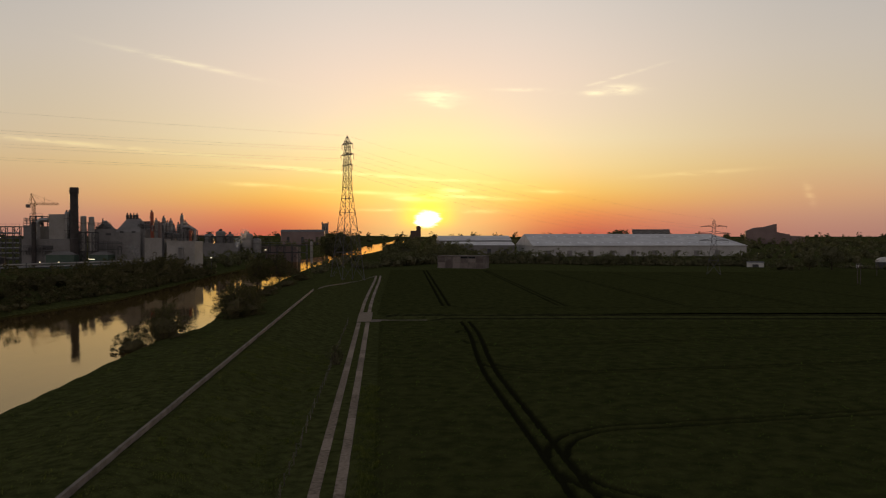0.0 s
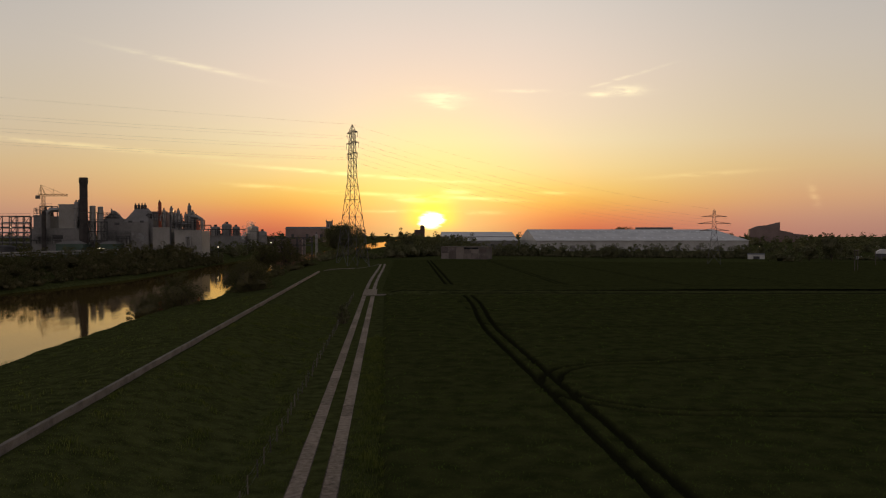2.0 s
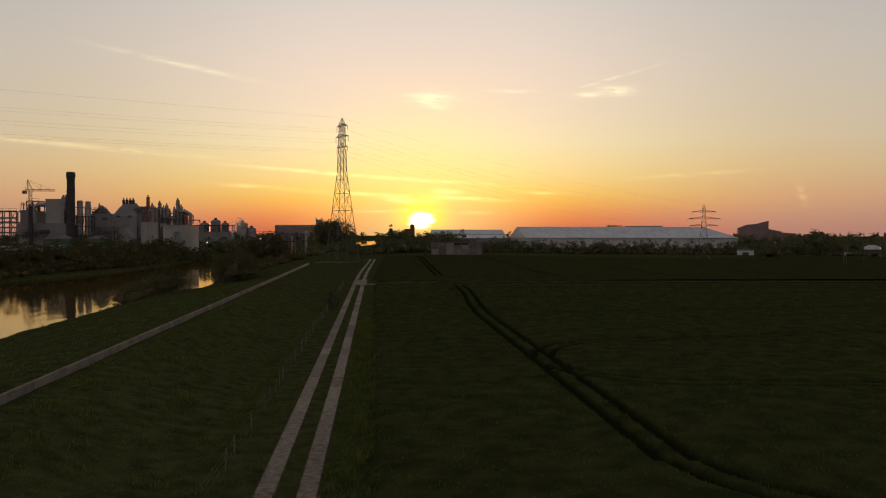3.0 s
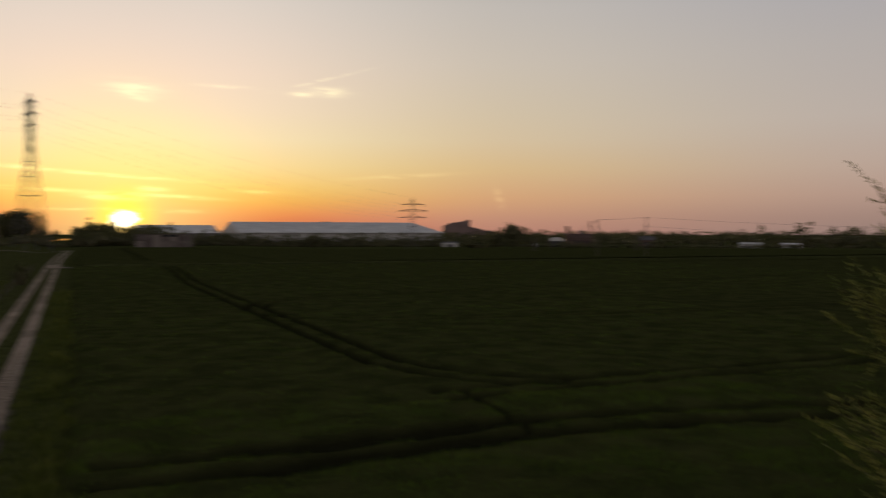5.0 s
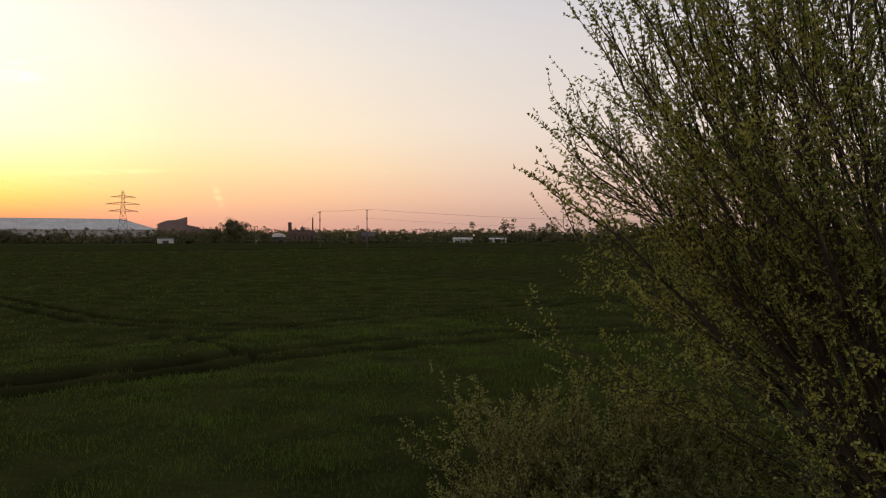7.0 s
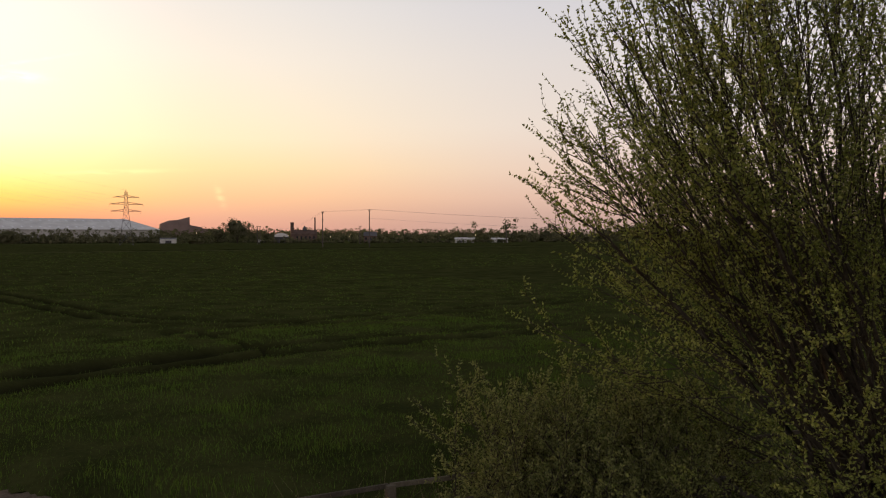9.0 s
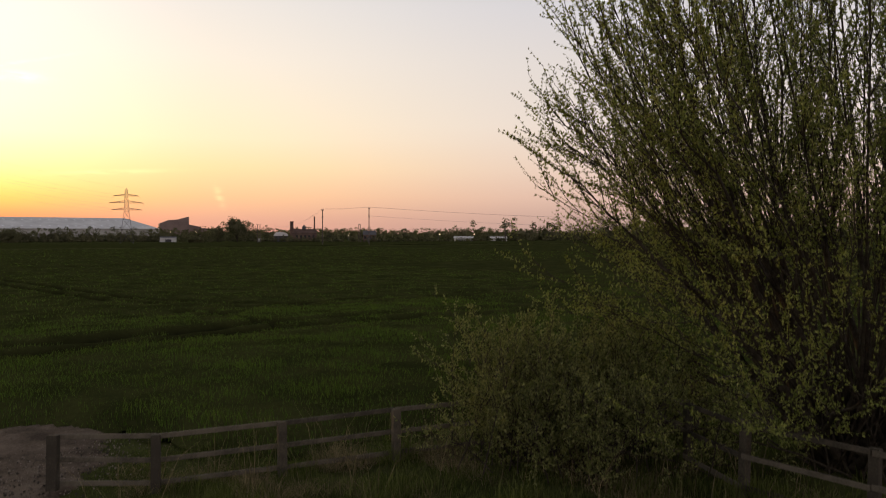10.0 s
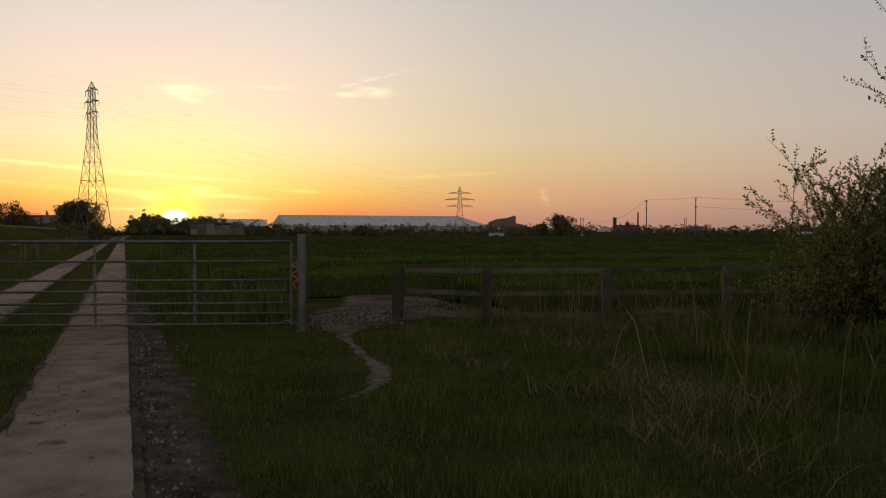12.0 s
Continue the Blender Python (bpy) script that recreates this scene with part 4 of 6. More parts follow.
# ---- pylons and lines ----
def lattice_pylon(name, at, turn, height, base, waist, arms, label, panels, stout):
    """A four-legged lattice tower; arms: (height, half length)."""
    p = thing(name, at, turn, label, "pylon", "pylons of one line")

    def half(z):
        k = z / height
        bend = 0.62
        return base + (waist - base) * min(1, k / bend) if k < bend else waist + (waist * 0.55 - waist) * (k - bend) / (1 - bend)

    corners = ((-1, -1), (1, -1), (1, 1), (-1, 1))
    for cx, cy in corners:
        bm = bmesh.new()
        zs = [0, height * 0.62, height * 0.96]
        for a, b in zip(zs, zs[1:]):
            tube(bm, (cx * half(a), cy * half(a), a), (cx * half(b), cy * half(b), b), stout, stout * 0.8, 4)
        part("leg", bm, M_PYLON, p)
    zs = [0.0]
    for k in range(panels):
        zs.append(zs[-1] + half(zs[-1]) * 2.1 + height * 0.012)
        if zs[-1] > height * 0.95:
            break
    zs[-1] = min(zs[-1], height * 0.96)
    r = stout * 0.62
    for s in range(4):
        (ax, ay), (bx, by) = corners[s], corners[(s + 1) % 4]
        bm = bmesh.new()
        for lo, hi in zip(zs, zs[1:]):
            a0, b0 = Vector((ax * half(lo), ay * half(lo), lo)), Vector((bx * half(lo), by * half(lo), lo))
            a1, b1 = Vector((ax * half(hi), ay * half(hi), hi)), Vector((bx * half(hi), by * half(hi), hi))
            tube(bm, a0, b1, r, r, 3)
            tube(bm, b0, a1, r, r, 3)
            tube(bm, a1, b1, r, r, 3)
        part("bracing", bm, M_PYLON, p)
    bm = bmesh.new()
    w = half(height * 0.96)
    for cx, cy in corners:
        tube(bm, (cx * w, cy * w, height * 0.96), (0, 0, height), r * 1.5, r * 1.2, 4)
    part("peak", bm, M_PYLON, p)
    for z, reach in arms:
        for s in (-1, 1):
            bm = bmesh.new()
            w = half(z)
            tip = Vector((s * reach, 0, z))
            for cy in (-1, 1):
                tube(bm, (s * w, cy * w, z), tip, r * 1.5, r * 1.3, 4)
                tube(bm, (s * w, cy * w, z + reach * 0.13), tip, r * 1.3, r * 1.2, 4)
                for k in (0.33, 0.66):
                    a = Vector((s * w, cy * w, z)).lerp(tip, k)
                    b = Vector((s * w, cy * w, z + reach * 0.13)).lerp(tip, k)
                    tube(bm, a, b, r, r, 3)
            arm = part("crossarm", bm, M_PYLON, p)
            bm = bmesh.new()
            for k in range(9):
                tube(bm, (s * reach, 0, z - 0.1 - k * height * 0.004), (s * reach, 0, z - 0.1 - (k + 0.6) * height * 0.004), height * 0.0028, height * 0.0018, 6)
            part("insulator", bm, M_GLASS_INS, arm, "brown string of insulators")
    return p


P1, P2 = Vector((-10.2, 357.0, land(-10.2, 357.0))), Vector((184.5, 444.5, land(184.5, 444.5)))
H1, H2 = 61.0, 30.4
ARMS1 = ((50.0, 4.6), (54.5, 5.4), (59.0, 4.6))
ARMS2 = ((18.8, 7.6), (22.6, 8.6), (26.4, 6.6))
T1, T2 = 121.0, -22.0
lattice_pylon("river_pylon", P1, T1, H1, 5.35, 1.5, [(z - 1.5, w) for z, w in ARMS1], "tall slender steel lattice pylon beside the river", 30, 0.145)
lattice_pylon("field_pylon", P2, T2, H2, 3.6, 1.15, ARMS2, "grey steel lattice pylon standing at the field's far edge", 20, 0.14)


def power_line():
    line = thing("power_line", (0, 0, 0), 0, "thin sagging overhead power cables between the pylons", "cables")

    def tip(base, turn, z, s):
        c, n = math.cos(radians(turn)), math.sin(radians(turn))
        return base + Vector((s * c, s * n, z))

    far = P1 + Vector((-330, -185, 4))
    for k, ((z1, w1), (z2, w2)) in enumerate(zip(ARMS1, ARMS2)):
        for s in (-1, 1):
            a, b, c = tip(P1, T1, z1 - 3.7, s * w1), tip(P2, T2, z2 - 1.2, -s * w2), tip(far, T1, z1 - 3.7, s * w1)
            for p, q, sag in ((a, b, 5.0), (a, c, 3.0)):
                bm = bmesh.new()
                pts = [p.lerp(q, i / 24) - Vector((0, 0, sag * 4 * (i / 24) * (1 - i / 24))) for i in range(25)]
                pipe_run(bm, pts, 0.016, 4)
                part("cable", bm, M_CABLE, line)
    for p, q, sag in ((P1 + Vector((0, 0, H1)), P2 + Vector((0, 0, H2)), 4.0), (P1 + Vector((0, 0, H1)), far + Vector((0, 0, H1)), 2.0)):
        bm = bmesh.new()
        pipe_run(bm, [p.lerp(q, i / 24) - Vector((0, 0, sag * 4 * (i / 24) * (1 - i / 24))) for i in range(25)], 0.014, 4)
        part("cable", bm, M_CABLE, line)
    return line


power_line()


def wooden_pole(at, turn, height, arm, label, lower=0.0, twin=0.0):
    p = thing("power_pole", at, turn, label, "power pole", "wooden power poles")
    for s in ((-1, 1) if twin else (0,)):
        bm = bmesh.new()
        tube(bm, (s * twin / 2, 0, -1), (s * twin / 2, 0, height), 0.19, 0.14, 8)
        part("mast", bm, M_POLE, p)
    for z, w in ((height - 0.15, arm), (height - lower, arm * 0.75) if lower else (None, 0)):
        if z is None:
            continue
        bm = bmesh.new()
        box(bm, -w / 2, w / 2, -0.07, 0.07, z - 0.08, z + 0.08, 0.01)
        ob = part("crossarm", bm, M_POLE, p)
        for s in (-0.92, 0.0, 0.92):
            bm = bmesh.new()
            tube(bm, (s * w / 2, 0, z + 0.08), (s * w / 2, 0, z + 0.42), 0.07, 0.05, 6)
            part("insulator", bm, M_GLASS_INS, ob)
    return p

# ---- trees and woods at a distance ----
def leaf_cloud(points, sizes, rng):
    """A lozenge of foliage at each point, turned at random."""
    n = len(points)
    a = rng.normal(size=(n, 3))
    a /= np.linalg.norm(a, axis=1)[:, None]
    b = np.cross(a, rng.normal(size=(n, 3)))
    b /= np.linalg.norm(b, axis=1)[:, None]
    s = np.asarray(sizes)[:, None]
    v = np.stack([points + a * s, points + b * s * 0.6, points - a * s, points - b * s * 0.6], 1).reshape(-1, 3)
    return v.tolist(), (np.arange(n)[:, None] * 4 + [0, 1, 2, 3]).tolist()


def crown_points(rng, height, width, low, blobs, per, ragged=1.0, cone=0.0, seated=False):
    """Points in uneven clumps that fill a crown."""
    out = []
    for _ in range(blobs):
        while True:
            p = rng.uniform(-1, 1, 3)
            r = np.hypot(p[0], p[1])
            limit = (1 - cone * (p[2] + 1) / 2)
            if (p[0] ** 2 + p[1] ** 2) / max(limit, 0.08) ** 2 + (abs(p[2]) ** 2.4) * (1 - cone) < 1:
                break
        lift = abs(p[2]) if seated else (p[2] + 1) / 2
        c = np.array([p[0] * width / 2, p[1] * width / 2, low + (height - low) * lift])
        k = rng.uniform(0.5, 1.2) * min(width, height) * 0.17 * ragged
        d = rng.normal(size=(per, 3))
        d *= (rng.uniform(0.3, 1.0, per) ** 0.5 / np.linalg.norm(d, axis=1))[:, None]
        out.append(c + d * k * (1, 1, 0.75))
    pts = np.concatenate(out)
    return pts[pts[:, 2] > 0.05]


def broad_tree(name, at, height, width, label, seed, low=0.25, blobs=46, per=60, mat=None, leaf=0.035, category="tree", cone=0.0, group="", bare=False):
    """A trunk with limbs and a crown of many small clumps."""
    rng = np.random.default_rng(seed)
    tree = thing(name, at, rng.uniform(0, 360), label, category, group)
    g = Growth(seed)
    if category == "tree":
        trunk = g.curve(Vector((0, 0, -0.3)), Vector((0, 0, 1)), height * 0.72, 6, 0.05, 0.03)
        g.limb(trunk, height * 0.026, height * 0.006, 7)
        for k in range(11 if not bare else 26):
            j = 1 + k % 5
            d = g.side_way((trunk[j + 1] - trunk[j]).normalized(), g.rng.uniform(0.5, 1.0))
            limb = g.curve(trunk[j], d, width * g.rng.uniform(0.3, 0.5), 5, 0.12, 0.06)
            g.limb(limb, height * 0.009, height * 0.002, 5)
            for q in range(3 if not bare else 7):
                i = g.rng.randrange(1, 5)
                g.limb(g.curve(limb[i], g.side_way((limb[i + 1] - limb[i]).normalized(), 0.7), width * g.rng.uniform(0.1, 0.25), 3, 0.1, 0.08), height * 0.003, height * 0.001, 4)
    else:
        for k in range(34):
            d = Vector((g.rng.gauss(0, 0.55), g.rng.gauss(0, 0.55), 1))
            g.limb(g.curve(Vector((g.rng.gauss(0, width * 0.08), g.rng.gauss(0, width * 0.08), -0.2)), d, height * g.rng.uniform(0.75, 1.05), 5, 0.02, 0.06), height * 0.010, height * 0.002, 4)
    mesh_object("trunk", g.limbs, g.limb_faces, M_BARK, tree, smooth=True)
    bush = category == "bush"
    pts = crown_points(rng, height, width, height * low, blobs, per, 0.8 if bush else 1.0, cone, bush)
    v, f = leaf_cloud(pts, height * leaf * rng.uniform(0.5, 1.3, len(pts)), rng)
    if not bare:
        v, f = add_bulk(v, f, (0, 0, height * (0.5 + low * 0.4)), (width * 0.40, width * 0.40, height * (0.44 - low * 0.4)), rng, cone) if not bush else add_bulk(v, f, (0, 0, height * 0.24), (width * 0.36, width * 0.36, height * 0.36), rng)
    mesh_object("crown", v, f, mat or M_FAR_LEAF, tree)
    return tree


def lump(n=7, m=5):
    """A ball's points and faces, for the dense inside of a crown."""
    v = [(math.cos(2 * math.pi * i / n) * math.sin(math.pi * (j + 0.5) / m), math.sin(2 * math.pi * i / n) * math.sin(math.pi * (j + 0.5) / m), -math.cos(math.pi * (j + 0.5) / m)) for j in range(m) for i in range(n)]
    f = [[j * n + i, j * n + (i + 1) % n, (j + 1) * n + (i + 1) % n, (j + 1) * n + i] for j in range(m - 1) for i in range(n)]
    return np.array(v), f


LUMP_V, LUMP_F = lump()


def add_bulk(v, f, centre, half, rng, cone=0.0):
    """The shaded, uneven inside of a crown behind its outer leaves."""
    p = LUMP_V * rng.uniform(0.5, 1.12, (len(LUMP_V), 1))
    p = p * np.stack([1 - cone * (p[:, 2] + 1) / 2, 1 - cone * (p[:, 2] + 1) / 2, np.ones(len(p))], 1)
    p = p * half + centre
    b = len(v)
    v.extend(p.tolist())
    f.extend([i + b for i in q] for q in LUMP_F)
    return v, f


def wood(name, path, depth, height, spacing, label, seed, mat=None, leaf=0.36, per=26, blobs=9):
    """A belt of trees or scrub along a path, as one piece of stuff."""
    rng = np.random.default_rng(seed)
    pts, size, lumps = [], [], []
    for a, b in zip(path, path[1:]):
        d = math.hypot(b[0] - a[0], b[1] - a[1])
        for k in range(max(1, int(d / spacing))):
            t = (k + rng.random()) / max(1, int(d / spacing))
            x, y = a[0] + (b[0] - a[0]) * t + rng.normal() * depth * 0.4, a[1] + (b[1] - a[1]) * t + rng.normal() * depth * 0.4
            if abs(x - river_x(y)) < (27 if y > 620 else 18):
                continue
            h = height * rng.uniform(0.6, 1.2)
            w = h * rng.uniform(0.8, 1.3)
            for _ in range(2):
                lumps.append(((x + rng.normal() * w * 0.2, y + rng.normal() * w * 0.2, land(x, y) + h * rng.uniform(0.2, 0.36)), (w * 0.27, w * 0.27, h * rng.uniform(0.2, 0.3))))
            p = crown_points(rng, h, w, 0.0, blobs, per, 1.1)
            pts.append(p + (x, y, land(x, y)))
            size.append(np.full(len(p), leaf * h / 9) * rng.uniform(0.6, 1.4, len(p)))
    pts, size = np.concatenate(pts), np.concatenate(size)
    v, f = leaf_cloud(pts, size, rng)
    for c, half in lumps:
        v, f = add_bulk(v, f, c, half, rng)
    return tagged(mesh_object(name, v, f, mat or M_FAR_LEAF), label, "trees", kind="stuff")


def gat(x, y, dz=0.0):
    return (x, y, land(x, y) + dz)


# scrub on the river banks
for k, (x, y, h, w) in enumerate(((-38.5, 173, 7.6, 12), (-41.0, 159, 4.6, 8), (-30, 208, 8.2, 13), (-33, 219, 7.0, 12), (-33, 230, 6.5, 12), (-35, 250, 5.0, 10), (-33, 272, 4.0, 9), (-34, 298, 3.5, 9), (-31, 318, 3.5, 9), (-29, 350, 5, 10))):
    broad_tree("riverside_bush", gat(x, y), h, w, "dark spreading willow bush at the water's edge", 40 + k, 0.0, 130, 110, M_WILLOWBUSH, 0.015, "bush", group="bushes on the near bank")
wood("bank_scrub", [(-96, 60), (-96, 180), (-93, 230), (-83, 290), (-81, 350), (-80, 430)], 1.5, 3.2, 2.0, "dense dark scrub along the far river bank", 3, M_WILLOWBUSH, 0.40, 44, 10)
wood("bank_scrub", [(-103, 60), (-103, 180), (-100, 230), (-90, 290), (-88, 350), (-87, 430)], 5, 4.4, 2.6, "dense dark scrub along the far river bank", 33, M_WILLOWBUSH, 0.32, 50, 12)
wood("bank_scrub", [(-115, 60), (-115, 180), (-112, 230), (-102, 290), (-100, 350), (-99, 430)], 9, 7.5, 3.2, "tall scrub behind the far river bank", 4, M_WILLOWBUSH, 0.30, 44, 12)
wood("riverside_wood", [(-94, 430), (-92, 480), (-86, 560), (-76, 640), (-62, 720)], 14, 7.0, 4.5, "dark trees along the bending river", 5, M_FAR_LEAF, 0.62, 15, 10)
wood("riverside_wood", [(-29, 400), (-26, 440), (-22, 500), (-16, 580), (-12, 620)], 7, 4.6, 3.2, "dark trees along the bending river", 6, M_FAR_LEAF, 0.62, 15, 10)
broad_tree("hawthorn_bush", gat(-2.9, 139), 3.4, 2.3, "small dark hawthorn bush standing by the track fence", 60, 0.2, 40, 60, M_FAR_LEAF, 0.03, "bush")
broad_tree("round_tree", gat(-24.9, 560), 20.6, 29, "large round dark tree near the river pylon", 61, 0.05, 190, 90, M_FAR_LEAF, 0.018)
broad_tree("ash_tree", gat(-36.7, 341), 12.5, 13, "thin-leaved spreading tree on the flood bank", 62, 0.2, 70, 60, M_WILLOWBUSH, 0.022, bare=True)
broad_tree("ash_tree", gat(-46.1, 345), 12.5, 11, "thin-leaved spreading tree on the flood bank", 63, 0.2, 70, 60, M_WILLOWBUSH, 0.022, bare=True)
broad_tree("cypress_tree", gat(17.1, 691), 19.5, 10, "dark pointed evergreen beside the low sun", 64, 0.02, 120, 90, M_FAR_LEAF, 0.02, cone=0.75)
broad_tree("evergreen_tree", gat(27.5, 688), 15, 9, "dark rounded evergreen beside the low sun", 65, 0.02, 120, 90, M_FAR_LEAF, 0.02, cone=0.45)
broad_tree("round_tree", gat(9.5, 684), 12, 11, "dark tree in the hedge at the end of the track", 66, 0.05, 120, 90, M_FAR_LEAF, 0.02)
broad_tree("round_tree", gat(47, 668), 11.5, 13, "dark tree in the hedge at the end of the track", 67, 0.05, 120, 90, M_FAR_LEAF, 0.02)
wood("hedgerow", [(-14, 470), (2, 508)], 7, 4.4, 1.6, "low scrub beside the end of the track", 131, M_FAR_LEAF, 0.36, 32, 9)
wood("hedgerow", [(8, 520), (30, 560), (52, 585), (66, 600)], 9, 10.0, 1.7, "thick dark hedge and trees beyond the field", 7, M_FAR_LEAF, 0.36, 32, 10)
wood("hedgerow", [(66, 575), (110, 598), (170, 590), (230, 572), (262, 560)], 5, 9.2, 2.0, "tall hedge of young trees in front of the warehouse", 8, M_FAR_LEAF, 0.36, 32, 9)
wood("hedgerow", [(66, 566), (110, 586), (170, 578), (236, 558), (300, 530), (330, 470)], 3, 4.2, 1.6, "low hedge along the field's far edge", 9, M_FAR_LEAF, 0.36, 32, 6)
broad_tree("hedge_tree", gat(156, 556), 8.8, 13, "rounded green tree standing proud of the hedge", 68, 0.02, 70, 60, M_FAR_LEAF, 0.03)
broad_tree("hedge_bush", gat(252, 500), 8.5, 20, "broad dark bush at the field corner", 69, 0.0, 90, 70, M_FAR_LEAF, 0.035, "bush")
broad_tree("oak_tree", gat(279.5, 494.6), 16.5, 19, "open-crowned field oak at the field's edge", 70, 0.14, 70, 50, M_FAR_LEAF, 0.026)
broad_tree("oak_tree", gat(266.5, 497), 11, 9, "open-crowned field oak at the field's edge", 71, 0.14, 50, 40, M_FAR_LEAF, 0.03)
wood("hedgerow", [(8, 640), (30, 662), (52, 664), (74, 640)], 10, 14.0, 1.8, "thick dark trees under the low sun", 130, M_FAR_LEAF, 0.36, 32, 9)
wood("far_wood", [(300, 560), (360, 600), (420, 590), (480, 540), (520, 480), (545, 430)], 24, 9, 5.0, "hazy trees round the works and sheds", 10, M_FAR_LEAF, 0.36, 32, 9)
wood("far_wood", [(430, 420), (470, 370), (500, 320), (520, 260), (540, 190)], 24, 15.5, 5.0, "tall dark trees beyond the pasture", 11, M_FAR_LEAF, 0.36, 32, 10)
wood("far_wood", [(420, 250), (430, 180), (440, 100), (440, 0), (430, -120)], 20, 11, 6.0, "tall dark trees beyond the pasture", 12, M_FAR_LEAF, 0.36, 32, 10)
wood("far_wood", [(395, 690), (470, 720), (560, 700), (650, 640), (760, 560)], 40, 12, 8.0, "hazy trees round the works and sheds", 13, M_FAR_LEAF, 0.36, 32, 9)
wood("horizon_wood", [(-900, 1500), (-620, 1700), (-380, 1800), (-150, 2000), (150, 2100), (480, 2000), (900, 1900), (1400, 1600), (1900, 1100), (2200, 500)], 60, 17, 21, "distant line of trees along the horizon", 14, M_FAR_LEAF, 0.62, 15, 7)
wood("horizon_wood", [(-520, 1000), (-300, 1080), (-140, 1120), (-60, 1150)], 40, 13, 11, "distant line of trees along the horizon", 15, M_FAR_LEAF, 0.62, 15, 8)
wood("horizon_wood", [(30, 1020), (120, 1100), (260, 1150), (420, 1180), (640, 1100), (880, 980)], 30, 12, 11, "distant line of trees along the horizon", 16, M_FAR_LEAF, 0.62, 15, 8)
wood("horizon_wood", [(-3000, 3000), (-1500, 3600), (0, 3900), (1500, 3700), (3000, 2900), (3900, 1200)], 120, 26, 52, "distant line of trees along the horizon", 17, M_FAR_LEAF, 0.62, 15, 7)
broad_tree("round_tree", gat(346, 1184), 27, 36, "broad tree standing beyond the warehouse roof", 72, 0.1, 70, 60, M_FAR_LEAF, 0.028)

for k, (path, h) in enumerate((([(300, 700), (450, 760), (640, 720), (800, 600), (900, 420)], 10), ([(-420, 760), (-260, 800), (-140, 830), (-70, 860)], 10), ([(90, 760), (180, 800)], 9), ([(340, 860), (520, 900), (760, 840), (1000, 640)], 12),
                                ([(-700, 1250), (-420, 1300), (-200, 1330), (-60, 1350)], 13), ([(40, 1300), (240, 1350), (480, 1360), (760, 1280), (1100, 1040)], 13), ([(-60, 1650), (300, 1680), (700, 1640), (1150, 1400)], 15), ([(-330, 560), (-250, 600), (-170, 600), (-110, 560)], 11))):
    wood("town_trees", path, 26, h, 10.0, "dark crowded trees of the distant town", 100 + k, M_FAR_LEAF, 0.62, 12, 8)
wood("hedgerow", [(300, 470), (340, 440), (372, 400), (392, 352), (404, 300), (410, 240)], 4, 4.2, 2.4, "low dark hedge below the white sheds", 120, M_FAR_LEAF, 0.36, 28, 7)

# power poles across the pasture
wooden_pole(gat(161.4, 226), 40, 12.0, 2.6, "dark wooden power pole with double crossarms", lower=2.6)
wooden_pole(gat(175.8, 219.3), 40, 12.8, 2.8, "dark wooden power pole with double crossarms", lower=3.0)
wooden_pole(gat(202.6, 336.7), 25, 9.0, 3.4, "twin-legged wooden power pole", twin=2.0)
wooden_pole(gat(248, 319.2), 30, 9.0, 3.4, "twin-legged wooden power pole", twin=2.0)
wooden_pole(gat(311.4, 281.3), 35, 9.5, 3.4, "twin-legged wooden power pole", twin=2.0)
wooden_pole(gat(262, 420), 20, 8.5, 2.4, "dark wooden power pole beside the field edge")


def pole_wires():
    w = thing("pole_wires", (0, 0, 0), 0, "thin sagging wires strung between the wooden poles", "cables")
    a, b, c, d = Vector((161.4, 226, 12.3)), Vector((175.8, 219.3, 13.1)), Vector((330, 130, 12.0)), Vector((60, 560, 12))
    c2 = Vector((345, 90, 12))
    for p, q, sag in ((a, b, 0.2), (b, c2, 3.5), (a, Vector((262, 420, 8.8)), 3.0), (b - Vector((0, 0, 3)), c2 - Vector((0, 0, 3)), 3.5)):
        for s in (-1.1, 1.1):
            bm = bmesh.new()
            o = Vector((s * 0.7, s * 0.6, 0))
            pipe_run(bm, [p.lerp(q, i / 16) + o - Vector((0, 0, sag * 4 * (i / 16) * (1 - i / 16))) for i in range(17)], 0.02, 3)
            part("wire", bm, M_CABLE, w)
    return w


pole_wires()


# ---- buildings beyond the field ----
def pitched(bm, x0, x1, y0, y1, eave, ridge, hip0=0.0, hip1=0.0, z0=0.0, over=0.0):
    """Roof faces over a rectangle with the ridge along x, closed underneath."""
    ym = (y0 + y1) / 2
    e = [bm.verts.new(p) for p in ((x0 - over, y0 - over, eave), (x1 + over, y0 - over, eave), (x1 + over, y1 + over, eave), (x0 - over, y1 + over, eave))]
    r = [bm.verts.new((x0 - over + hip0, ym, ridge)), bm.verts.new((x1 + over - hip1, ym, ridge))]
    for f in ((e[0], e[1], r[1], r[0]), (e[2], e[3], r[0], r[1]), (e[1], e[2], r[1]), (e[3], e[0], r[0]), (e[3], e[2], e[1], e[0])):
        bm.faces.new(f)
    return bm


